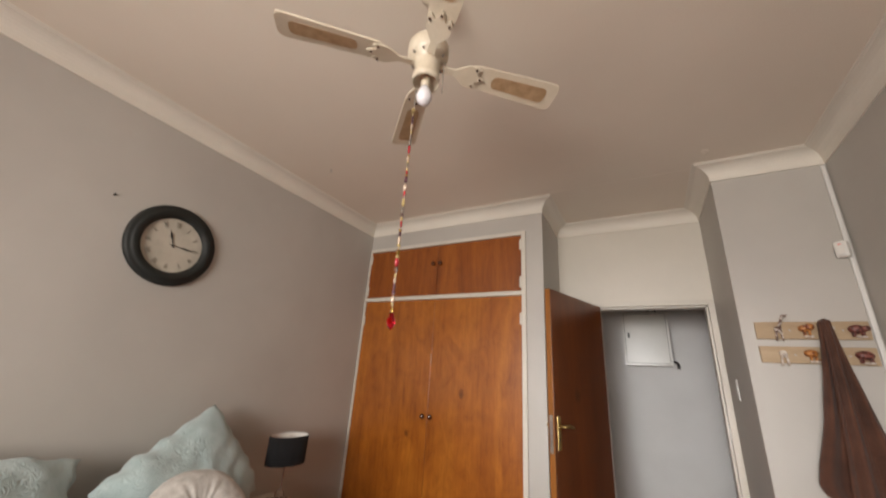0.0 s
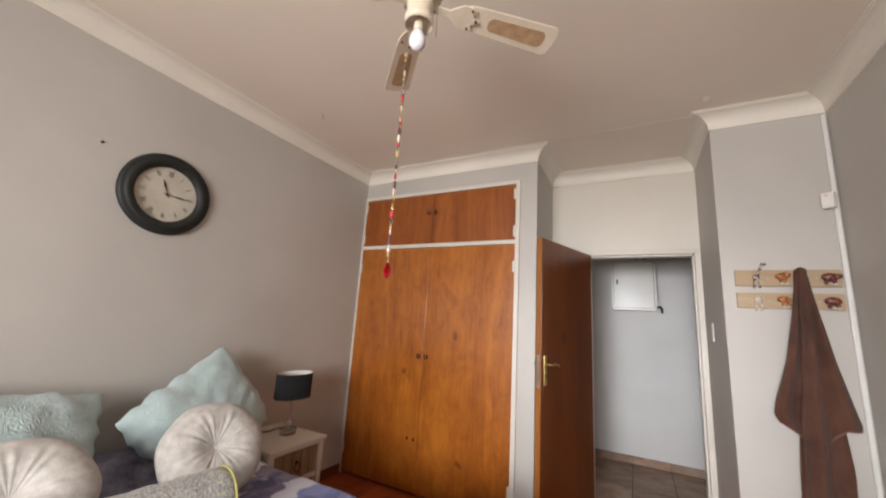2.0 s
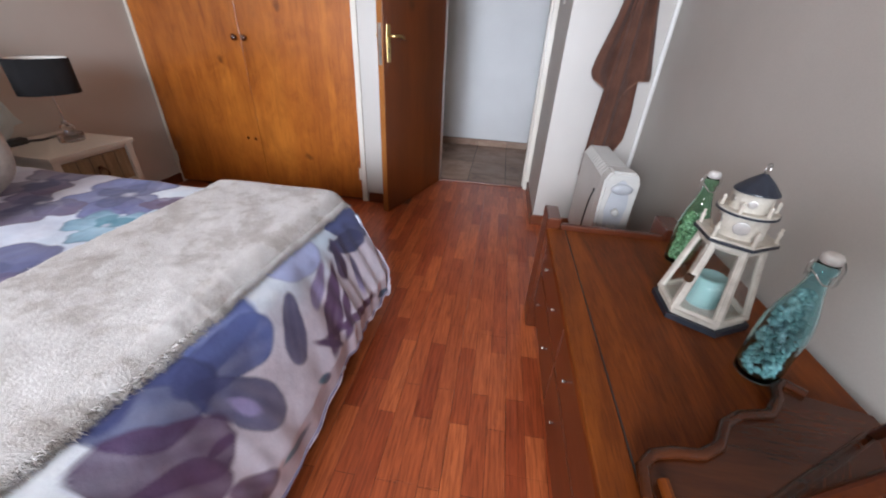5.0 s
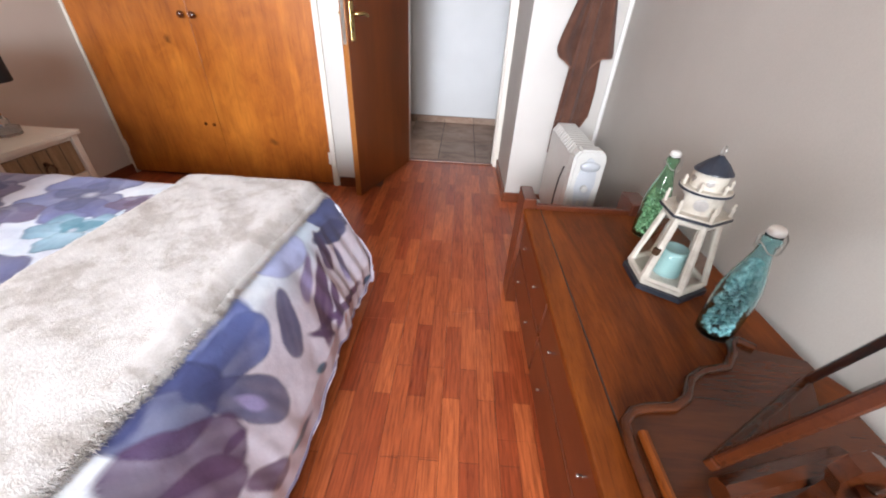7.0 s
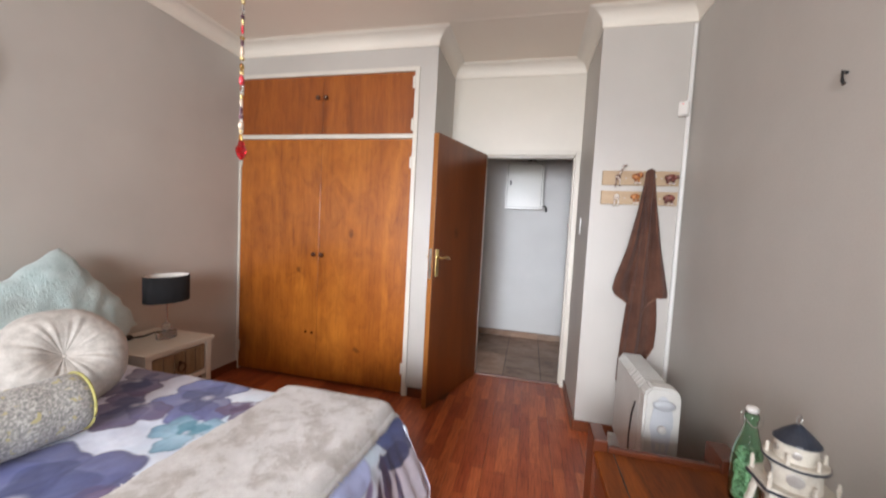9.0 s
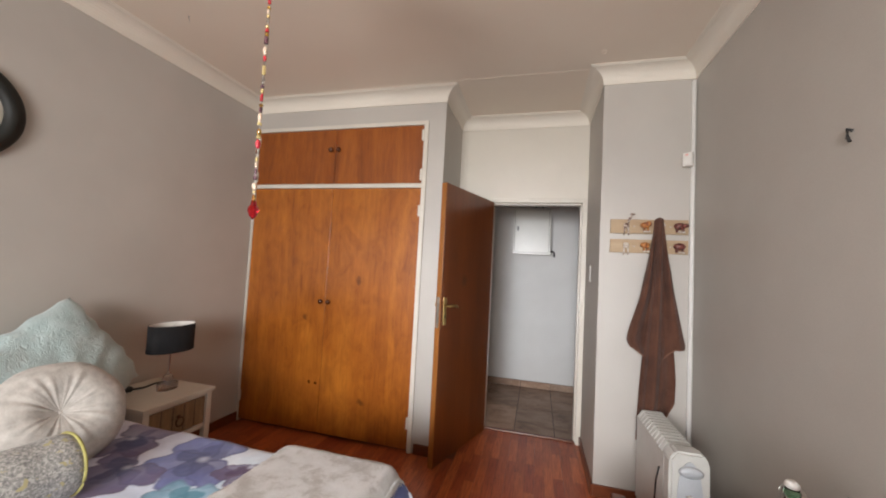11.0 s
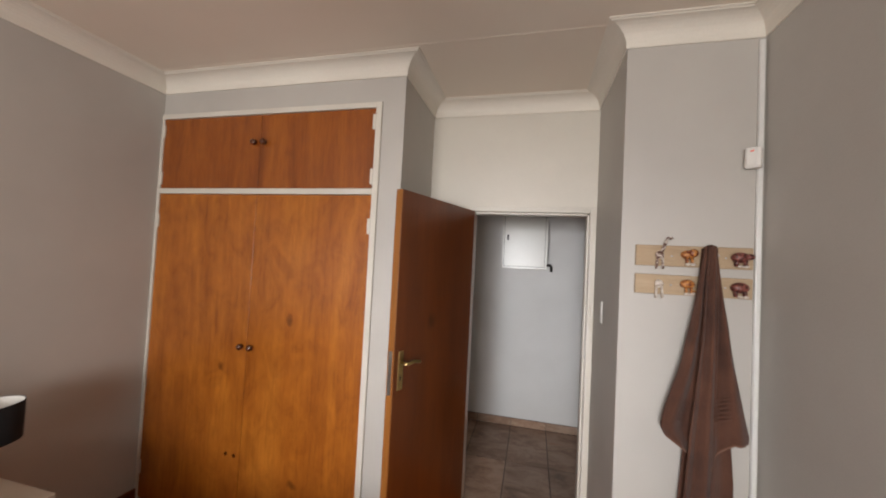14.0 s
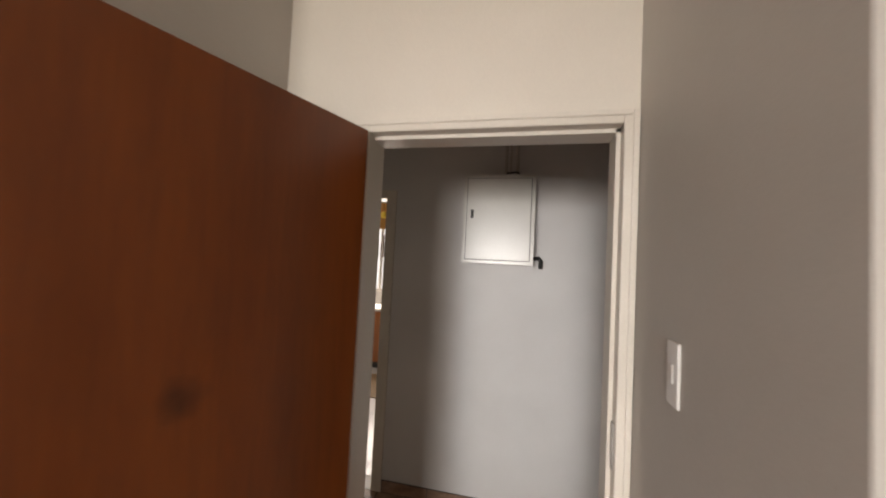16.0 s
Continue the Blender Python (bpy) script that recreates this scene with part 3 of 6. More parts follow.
# ---- corridor and kitchen ----
fuse = thing("distribution_box", (2.43, YC, 1.66), "grey-white enamelled steel distribution box on the wall", "fuse box")
part("case", boxed(2.198, 2.638, YC - 0.17, YC - 0.0005, 1.648, 2.207, 0.003), box_enamel, fuse)
part("rim", slab([(2.193, -2.212), (2.643, -2.212), (2.643, -1.643), (2.193, -1.643)], 0, 0.012, Matrix.Translation((0, YC - 0.17, 0)) @ Matrix.Rotation(radians(90), 4, "X") @ Matrix.Scale(-1, 4, (0, 1, 0))), box_enamel, fuse)
part("door_panel", boxed(2.217, 2.618, YC - 0.188, YC - 0.1825, 1.668, 2.187, 0.002), box_enamel, fuse, "flat steel door")
part("seam", boxed(2.2135, 2.6215, YC - 0.1832, YC - 0.1822, 1.6645, 2.1905), black_rubber, fuse)
part("latch", boxed(2.243, 2.262, YC - 0.193, YC - 0.1885, 1.93, 1.985, 0.001), black_rubber, fuse, "black latch")
part("cable_elbow", tube([(2.638, YC - 0.06, 1.69), (2.678, YC - 0.06, 1.692), (2.692, YC - 0.06, 1.675), (2.692, YC - 0.06, 1.625)], 0.013), black_rubber, fuse, "black cable elbow")
for x, r in ((2.445, 0.010), (2.475, 0.008), (2.520, 0.012)):
    part("conduit", tube([(x, YC - 0.03, 2.212), (x, YC - 0.03, 2.70)], r), wall_paint, fuse, "painted conduit")
part("cable_loop", tube([(2.44, YC - 0.06, 2.21), (2.46, YC - 0.07, 2.25), (2.52, YC - 0.07, 2.255), (2.57, YC - 0.06, 2.212)], 0.006), black_rubber, fuse)

sub = structure(part("floor_corridor", boxed(-0.6, 4.2, 5.695, YC, -0.05, -0.004), grout), "slate-look tiled corridor floor with dark joints", "floor")
sk = structure(part("baseboard_corridor", boxed(1.666, 4.2, YC - 0.006, YC - 0.001, 0.0, 0.082), grout), "slate-look tile skirting", "skirting")
structure(part("floor_kitchen", boxed(-1.6, 2.2, YC, 10.4, -0.05, -0.0045), plain("pale_kitchen_grout", (0.5, 0.5, 0.5), (0.6, 0.6, 0.6))), "white tiled kitchen floor", "floor")

kit = structure(part("kitchen_wall", box(boxed(-1.6, -0.75, 10.3, 10.42, 0, 2.8), 1.1, 2.2, 10.3, 10.42, 0, 2.8), white_paint), "white kitchen wall", "wall")
wall("kitchen_wall_low", (-0.75, 1.1, 10.3, 10.42, 0, 1.10), (-0.75, 1.1, 10.3, 10.42, 2.45, 2.8), (-1.72, -1.6, 7.16, 10.42, 0, 2.8), (2.2, 2.32, 7.16, 10.42, 0, 2.8))
structure(part("ceiling_kitchen", boxed(-1.7, 2.3, 7.03, 10.42, 2.8, 2.9), ceiling_paint), "plain kitchen ceiling", "ceiling")
structure(part("window_2", box(box(boxed(-0.75, 1.1, 10.33, 10.37, 1.10, 1.15), -0.75, 1.1, 10.33, 10.37, 2.40, 2.45), 0.15, 0.19, 10.33, 10.37, 1.15, 2.40), white_paint), "white kitchen window frame with bright sky", "window")
structure(part("backdrop", boxed(-3, 4, 13.0, 13.05, -1, 5), glow("bright_overcast_sky", (0.95, 0.97, 1.0), 2.2)), "bright white overcast sky outside", "backdrop")
cab = thing("kitchen_cabinet", (0.5, 10.0, 0), "orange varnished wooden kitchen base cabinet", "cabinet")
part("body", boxed(-1.2, 1.8, 9.72, 10.295, 0.10, 0.86), kitchen_wood, cab)
part("plinth", boxed(-1.2, 1.8, 9.76, 10.29, 0.0, 0.10), black_rubber, cab, "black recessed plinth")
for x in (-0.9, -0.4, 0.1, 0.6, 1.1):
    part("door", boxed(x + 0.006, x + 0.494, 9.70, 9.7195, 0.13, 0.84, 0.004), kitchen_wood, cab)
tagged(part("kitchen_worktop", boxed(-1.22, 1.82, 9.68, 10.298, 0.862, 0.90, 0.006), plastic_white), "white kitchen worktop on the cabinet", "worktop")
tagged(part("kitchen_mat", boxed(0.1, 1.5, 8.62, 9.45, 0.0, 0.010, 0.004), drawer_wood), "brown woven mat on the white kitchen floor", "mat")
tagged(part("window_pelmet", boxed(-0.75, 1.1, 10.24, 10.295, 2.16, 2.60, 0.004), plain("orange_pelmet_cloth", (0.40, 0.20, 0.06), (0.52, 0.28, 0.09), 0.9)), "orange-brown cloth pelmet above the kitchen window", "pelmet")
charm = thing("hanging_ornament", (0.2, 10.22, 2.45), "yellow and dark wind chime hanging before the kitchen window", "wind chime")
part("disc", lathe([(0, 0), (0.055, 0.01), (0.055, 0.10), (0, 0.12)], (0.24, 10.18, 2.33), 14), plain("yellow_enamel", (0.5, 0.38, 0.04), (0.65, 0.5, 0.08), 0.4), charm, "yellow cup")
part("cord", tube([(0.24, 10.18, 2.45), (0.24, 10.18, 2.8)], 0.003), black_rubber, charm)
for k in range(5):
    part("chime", tube([(0.13 + 0.045 * k, 10.18, 2.05 - 0.07 * (k % 3)), (0.135 + 0.045 * k, 10.18, 1.62 + 0.06 * (k % 2))], 0.011, 6), dark_knob, charm)
    part("string", tube([(0.13 + 0.045 * k, 10.18, 2.33), (0.13 + 0.045 * k, 10.18, 2.04 - 0.07 * (k % 3))], 0.002, 5), black_rubber, charm)
jam = thing("door_2", (1.63, YC, 0), "white painted steel door frame of the kitchen doorway", "door frame")
jam["kind"] = "structure"
part("jamb", boxed(1.590, 1.665, YC - 0.016, YC + 0.14, 0, 2.145, 0.004), white_paint, jam)
part("jamb", boxed(0.76, 0.83, YC - 0.016, YC + 0.14, 0, 2.145, 0.004), white_paint, jam)
part("head", boxed(0.83, 1.590, YC - 0.016, YC + 0.14, 2.085, 2.145, 0.004), white_paint, jam)

# ---- fittings on the walls ----
sw = thing("light_switch", (XB, 5.36, 1.46), "white plastic light switch on the alcove wall", "light switch")
part("cover", boxed(XB - 0.006, XB - 0.0003, 5.325, 5.381, 1.374, 1.498, 0.002), plastic_white, sw)
part("rocker", boxed(XB - 0.0085, XB - 0.0062, 5.345, 5.361, 1.418, 1.454, 0.001), plastic_white, sw)
trunk = thing("cable_trunking", (3.435, YH, 1.5), "white plastic cable trunking running up the wall corner", "trunking")
part("channel", boxed(3.430, 3.450, YH - 0.016, YH - 0.0005, 0.076, 2.72, 0.003), plastic_white, trunk)
part("cover_strip", boxed(3.433, 3.447, YH - 0.019, YH - 0.0162, 0.08, 2.71, 0.001), plastic_white, trunk)
pir = thing("alarm_sensor", (3.40, YH - 0.04, 2.19), "small white alarm sensor with a red light in the corner", "sensor")
PIRM = Matrix.Translation((3.405, YH - 0.035, 2.19)) @ Matrix.Rotation(radians(-40), 4, "Z")
part("housing", boxed(-0.028, 0.028, -0.020, 0.020, -0.045, 0.045, 0.008, PIRM), shade_lining, pir)
part("lens", boxed(-0.020, 0.020, -0.026, -0.0202, -0.035, 0.010, 0.003, PIRM), shade_lining, pir, "milky curved lens")
part("indicator", boxed(-0.006, 0.006, -0.0225, -0.0202, 0.024, 0.029, 0.0, PIRM), glow("red_indicator", (0.8, 0.12, 0.07), 0.2), pir, "red indicator lamp")
nail = thing("wall_nail", (XR, 3.73, 1.91), "dark bent hook screwed in the grey wall", "hook")
part("shaft", tube([(XR - 0.0005, 3.735, 1.925), (XR - 0.014, 3.735, 1.930), (XR - 0.018, 3.728, 1.900), (XR - 0.016, 3.722, 1.885)], 0.005), black_rubber, nail)
tagged(part("ceiling_hook", tube([(0.445, 3.923, CEIL), (0.445, 3.923, CEIL - 0.02), (0.455, 3.923, CEIL - 0.03), (0.447, 3.923, CEIL - 0.042)], 0.003), steel), "small steel hook screwed in the ceiling", "hook")
tagged(part("ceiling_ring", tube([(2.86 + 0.018 * math.cos(a), 4.70 + 0.018 * math.sin(a), CEIL - 0.003) for a in np.linspace(0, 6, 14)], 0.003), ceiling_paint), "small painted-over ring on the ceiling", "ring")
tagged(part("ceiling_hook", tube([(2.999, 3.559, CEIL), (2.999, 3.559, CEIL - 0.012), (3.008, 3.559, CEIL - 0.020), (3.002, 3.559, CEIL - 0.030)], 0.003), steel), "small steel hook screwed in the ceiling", "hook")
tagged(part("wall_pin", tube([(0.0005, 2.92, 2.206), (0.012, 2.92, 2.208)], 0.006, 8), black_rubber), "small dark pin in the grey wall", "pin")

# ---- clock ----
CY, CZ, CR = 3.250, 2.03, 0.240
clock = thing("wall_clock", (0, CY, CZ), "round wall clock with thick black frame and cream roman dial", "clock")
FACE = Matrix.Rotation(radians(90), 4, "Y")
part("frame", lathe([(CR * 0.985, 0.0005), (CR, 0.012), (CR * 0.985, 0.026), (CR * 0.93, 0.036), (CR * 0.89, 0.034), (CR * 0.87, 0.042), (CR * 0.80, 0.046), (CR * 0.73, 0.040), (CR * 0.69, 0.028), (CR * 0.668, 0.018)], (0, CY, CZ), 72, FACE), black_paint, clock, "thick stepped black frame", True)
part("dial", lathe([(0, 0.012), (CR * 0.68, 0.012), (CR * 0.68, 0.004)], (0, CY, CZ), 64, FACE), dial_paint, clock, "cream dial with dark numerals")
ink = plain("faded_dial_ink", (0.09, 0.082, 0.065), (0.16, 0.145, 0.115), 0.7)


def letter(text, size, m, material, parent, name):
    """Raised lettering from the built-in font, as a mesh."""
    cu = bpy.data.curves.new(name, "FONT")
    cu.body, cu.size, cu.extrude, cu.align_x, cu.align_y = text, size, 0.0004, "CENTER", "CENTER"
    tmp = bpy.data.objects.new(name, cu)
    me = bpy.data.meshes.new_from_object(tmp)
    bpy.data.objects.remove(tmp)
    me.transform(m)
    me.materials.append(material)
    ob = new(name, me)
    ob.parent = parent
    if parent.type == "EMPTY":
        ob.matrix_parent_inverse = parent.matrix_basis.inverted()
    return ob


# dial plane: clock face looks along +x, its right is +y
DIAL = Matrix(((0, 0, 1, 0.0135), (1, 0, 0, CY), (0, 1, 0, CZ), (0, 0, 0, 1)))
for k, s in enumerate(("XII", "I", "II", "III", "IV", "V", "VI", "VII", "VIII", "IX", "X", "XI")):
    a = -2 * math.pi * k / 12
    letter(s, 0.036, DIAL @ Matrix.Rotation(a, 4, "Z") @ Matrix.Translation((0, CR * 0.52, 0)) @ Matrix.Diagonal((0.62, 1.25, 1, 1)), ink, clock, "numeral")
for nm, deg, ln, w in (("minute_hand", -93, 0.122, 0.0032), ("hour_hand", 22, 0.090, 0.0042)):
    mm = DIAL @ Matrix.Rotation(radians(deg), 4, "Z") @ Matrix.Translation((0, 0, 0.004))
    part(nm, slab([(-w * 0.5, -0.018), (w * 0.5, -0.018), (w * 0.5, 0.03), (w * 1.5, ln * 0.62), (0.0008, ln), (-0.0008, ln), (-w * 1.5, ln * 0.62), (-w * 0.5, 0.03)], 0, 0.0015, mm), black_paint, clock, "slim dark clock hand")
part("hub", lathe([(0, 0.0135), (0.007, 0.0135), (0.006, 0.022), (0, 0.023)], (0, CY, CZ), 16, FACE), black_paint, clock)

# ---- ceiling fan ----
FX, FY, FZ = 1.83, 3.074, 2.482
fan = thing("ceiling_fan", (FX, FY, CEIL), "cream four-bladed ceiling fan with cane insets and bare bulb", "ceiling fan")
part("canopy", lathe([(0, 0), (0.062, 0), (0.064, -0.02), (0.055, -0.05), (0.03, -0.075), (0.015, -0.08), (0, -0.08)], (FX, FY, CEIL - 0.0005), 28), cream_enamel, fan, "", True)
part("downrod", lathe([(0.011, 0), (0.011, CEIL - 0.07 - FZ - 0.07)], (FX, FY, FZ + 0.07), 14), cream_enamel, fan)
part("motor", lathe([(0, 0.075), (0.03, 0.075), (0.05, 0.065), (0.064, 0.050), (0.073, 0.032), (0.073, -0.005), (0.066, -0.020), (0.048, -0.030), (0.045, -0.05), (0.042, -0.085), (0.048, -0.095), (0.047, -0.125), (0.043, -0.122), (0.044, -0.098), (0, -0.098)], (FX, FY, FZ), 36), cream_enamel, fan, "cream pressed-metal motor housing", True)
for k in range(10):
    a = 2 * math.pi * k / 10
    part("screw", lathe([(0, -0.003), (0.005, -0.002), (0.005, 0.002), (0, 0.003)], (FX + 0.062 * math.cos(a), FY + 0.062 * math.sin(a), FZ - 0.026), 8), steel, fan)
part("lamp_neck", lathe([(0.016, -0.098), (0.016, -0.135), (0.013, -0.14)], (FX, FY, FZ), 16), cream_enamel, fan)
part("bulb", lathe([(0.0, -0.215), (0.011, -0.212), (0.021, -0.204), (0.027, -0.190), (0.027, -0.178), (0.021, -0.158), (0.014, -0.142), (0.0, -0.140)], (FX, FY, FZ), 24), bulb_white, fan, "unlit opal light bulb", True)


def rounded(x0, x1, w0, w1, r, k=5):
    """Outline of a blade along x, w0 wide at the root and w1 at the tip."""
    pts = []
    for cx, w, sx in ((x1 - r, w1, 1), (x0 + r, w0, -1)):
        for sy in ((-1, 1) if sx > 0 else (1, -1)):
            arc = [(cx + sx * r * math.sin(a), sy * (w / 2 - r + r * math.cos(a))) for a in np.linspace(0, math.pi / 2, k)]
            if (sx > 0 and sy < 0) or (sx < 0 and sy > 0):
                pts += arc
            else:
                pts += arc[::-1]
    return pts


for k in range(4):
    a = radians(44 + 90 * k)
    mm = Matrix.Translation((FX, FY, FZ - 0.038)) @ Matrix.Rotation(a, 4, "Z") @ Matrix.Rotation(radians(-11), 4, "X")
    blade = part("blade", slab(rounded(0.155, 0.505, 0.090, 0.114, 0.026), 0.0, 0.006, mm), cream_enamel, fan, "cream blade")
    inset = part("cane_inset", slab(rounded(0.245, 0.465, 0.050, 0.062, 0.020), -0.0015, -0.0003, mm), cane, blade, "woven cane inset")
    bm = slab([(0.055, -0.014), (0.10, -0.012), (0.13, -0.032), (0.145, -0.042), (0.18, -0.042), (0.195, -0.033), (0.18, -0.018), (0.215, 0.0), (0.18, 0.018), (0.195, 0.033), (0.18, 0.042), (0.145, 0.042), (0.13, 0.032), (0.10, 0.012), (0.055, 0.014)], -0.008, -0.0025, mm)
    arm = part("blade_arm", bm, cream_enamel, blade, "fretted cream blade bracket")
    for x, y in ((0.175, -0.033), (0.175, 0.033), (0.198, 0.0)):
        part("screw", lathe([(0, -0.012), (0.0045, -0.011), (0.0045, -0.008)], (0, 0, 0), 8, mm @ Matrix.Translation((x, y, 0))), bracket_rust, arm)
part("pull_chain", tube([(FX + 0.055, FY + 0.02, FZ - 0.04), (FX + 0.058, FY + 0.02, FZ - 0.17)], 0.0018, 6), steel, fan, "short pull chain")
PX, PY = 1.757, 3.122
part("pull_chain", tube([(FX - 0.040, FY + 0.022, FZ - 0.055), (FX - 0.062, FY + 0.034, FZ - 0.062), (PX, PY, FZ - 0.155)], 0.0018, 6), steel, fan, "short pull chain")
strand = thing("bead_strand", (PX, PY, 2.30), "string of red, gold and clear beads with red glass drop", "bead string")
part("string", tube([(PX, PY, FZ - 0.155), (PX - 0.003, PY, 1.9), (PX, PY, 1.56)], 0.0012, 5), steel, strand)
bead_red = plain("red_bead", (0.32, 0.02, 0.03), (0.50, 0.04, 0.05), 0.25)
bead_gold = plain("gold_bead", (0.50, 0.38, 0.16), (0.66, 0.52, 0.26), 0.35, 20, 100, 0.1, 0.5)
bead_pale = plain("pale_bead", (0.42, 0.30, 0.22), (0.56, 0.44, 0.34), 0.3)
bead_dark = plain("dark_bead", (0.05, 0.02, 0.03), (0.12, 0.05, 0.06), 0.3)
kinds = (bead_gold, bead_gold, bead_pale, crystal, bead_red, bead_gold, bead_dark, amber_glass, crystal, bead_dark)
rng = random.Random(7)
z, k = FZ - 0.17, 0
while z > 1.578:
    h = rng.choice((0.008, 0.011, 0.014, 0.020, 0.026))
    r = rng.uniform(0.0038, 0.0070)
    mt = kinds[(k * 3 + rng.randrange(3)) % len(kinds)]
    prof = [(0.0012, 0), (r * 0.7, -h * 0.08), (r, -h * 0.4), (r, -h * 0.6), (r * 0.7, -h * 0.92), (0.0012, -h)] if k % 2 else [(0.0012, 0), (r * 0.9, -0.0005), (r * 0.9, -h + 0.0005), (0.0012, -h)]
    part("bead", lathe(prof, (PX - 0.002, PY, z), 10), mt, strand, "", bool(k % 2))
    z -= h + 0.0015 + (0.006 if k % 4 == 0 else 0.0)
    k += 1
part("drop", lathe([(0, 0), (0.007, -0.003), (0.008, -0.014), (0.013, -0.020), (0.014, -0.030), (0.009, -0.044), (0, -0.054)], (PX, PY, 1.574), 14), red_glass, strand, "faceted red glass drop")

# ---- coat rack, towel, heater ----
rack = thing("coat_rack", (3.20, YH, 1.70), "two pale wooden plank racks with animal knobs on the wall", "coat rack")
rk = random.Random(3)
spots = {"giraffe": ((0.12, 0.06, 0.045), (0.58, 0.50, 0.44)), "lion": ((0.16, 0.035, 0.012), (0.50, 0.20, 0.05)), "rhino": ((0.07, 0.018, 0.014), (0.22, 0.065, 0.05)), "pale": ((0.50, 0.42, 0.36), (0.66, 0.60, 0.54))}


def spotted(name, dark, light):
    """Painted wood in two sharp-edged tones."""
    m, n, l, b = nodes_of(name)
    c = ramp_of(n, l, noise_of(n, l, coords(n, l), 95, 3, 0.5), [(0.47, dark), (0.53, light)])
    l.new(c, b.inputs["Base Color"])
    b.inputs["Roughness"].default_value = 0.4
    return m


spot_mats = {k: spotted("painted_knob_" + k, a, b) for k, (a, b) in spots.items()}
for z0, z1 in ((1.710, 1.804), (1.584, 1.672)):
    plank = part("plank", boxed(2.963, 3.420, YH - 0.020, YH - 0.0005, z0, z1, 0.003), rack_wood, rack)
    top = z0 > 1.7
    zc = (z0 + z1) / 2
    yk = YH - 0.034
    for kind, x in (("giraffe", 3.056), ("lion", 3.168), ("knob", 3.268), ("rhino", 3.366)):
        bm = bmesh.new()
        if kind == "giraffe":
            blob(bm, (x, yk, zc + 0.004), (0.018, 0.016, 0.018))
            for dx in (-0.010, 0.010):
                tube([(x + dx, yk - 0.004, zc - 0.004), (x + dx * 1.3, yk - 0.006, zc - 0.060)], 0.0052, 7, bm)
            if top:
                tube([(x + 0.004, yk, zc + 0.008), (x + 0.020, yk - 0.006, zc + 0.055), (x + 0.028, yk - 0.010, zc + 0.078)], 0.0065, 7, bm)
                blob(bm, (x + 0.036, yk - 0.012, zc + 0.078), (0.015, 0.007, 0.007))
        elif kind == "lion":
            blob(bm, (x, yk, zc + 0.008), (0.030, 0.018, 0.020))
            for dx in (-0.006, 0.014):
                tube([(x + dx, yk - 0.004, zc), (x + dx, yk - 0.008, zc - 0.036)], 0.006, 7, bm)
            if top:
                blob(bm, (x + 0.016, yk - 0.016, zc + 0.016), (0.020, 0.012, 0.018))
            else:
                tube([(x + 0.020, yk - 0.004, zc - 0.02), (x + 0.05, yk - 0.008, zc - 0.03), (x + 0.058, yk - 0.008, zc - 0.024)], 0.004, 7, bm)
        elif kind == "rhino":
            blob(bm, (x, yk, zc + 0.004), (0.036, 0.020, 0.024))
            for dx in (-0.018, 0.016):
                tube([(x + dx, yk - 0.004, zc), (x + dx, yk - 0.008, zc - 0.034)], 0.008, 7, bm)
            if top:
                blob(bm, (x + 0.030, yk - 0.012, zc + 0.008), (0.018, 0.012, 0.013))
        else:
            tube([(x, YH - 0.021, zc), (x, yk - 0.012, zc + 0.006)], 0.010, 8, bm)
            blob(bm, (x, yk - 0.014, zc + 0.008), (0.014, 0.010, 0.014))
        part("animal_knob" if kind != "knob" else "peg", bm, spot_mats[{"giraffe": "giraffe" if top else "pale", "lion": "lion", "rhino": "rhino", "knob": "pale"}[kind]], plank, "painted animal-shaped knob" if kind != "knob" else "", True)
        if kind in ("lion", "rhino"):
            part("paws", blob(blob(bmesh.new(), (x - 0.004, yk - 0.010, zc - 0.034), (0.012, 0.009, 0.006)), (x + 0.016, yk - 0.010, zc - 0.034), (0.012, 0.009, 0.006)), spot_mats["pale"], plank)
    for x in (3.108, 3.318):
        part("screw", lathe([(0, 0), (0.0045, 0), (0.003, 0.0015), (0, 0.002)], (x, YH - 0.020, zc), 10, Matrix.Rotation(radians(90), 4, "X")), steel, plank)


def cloth_strip(name, left, right, ztop, zlow, folds, y0, amp, nz=90, nx=60, seed=0, label=""):
    """A hanging cloth between two edge curves; pleats run down it and open out."""
    pts = []
    for i in range(nz):
        f = i / (nz - 1)
        for j in range(nx):
            u = j / (nx - 1)
            zl, zr = zlow(u), ztop(u)
            z = zr + (zl - zr) * f
            xl, xr = left(z), right(z)
            x = xl + (xr - xl) * u
            w = max(0.0, min(1.0, (1.80 - z) / 0.35))
            y = y0 - amp * (0.55 + 0.45 * math.sin(folds * math.pi * u + 0.6 * math.sin(3.1 * z + seed) + seed)) * (0.35 + 0.65 * w) - 0.012 * math.sin(math.pi * u)
            y += 0.004 * noise.noise(Vector((x * 9, z * 7, seed)))
            pts.append((x, y, z))
    ob = mesh_grid(name, pts, nz, nx, terry, towel, label)
    so = ob.modifiers.new("thickness", "SOLIDIFY")
    so.thickness, so.offset = 0.006, 0.0
    hem_line = [tuple(pts[(nz - 1) * nx + j]) for j in range(nx)]
    part("hem", tube(hem_line, 0.0045, 6), terry_hem, ob, "paler stitched hem")
    return ob


def curve(*knots):
    """Piecewise-linear value over z, smoothed a little."""
    zs, vs = [k[0] for k in knots], [k[1] for k in knots]
    return lambda z: float(np.mean(np.interp([z - 0.02, z, z + 0.02], zs, vs)))


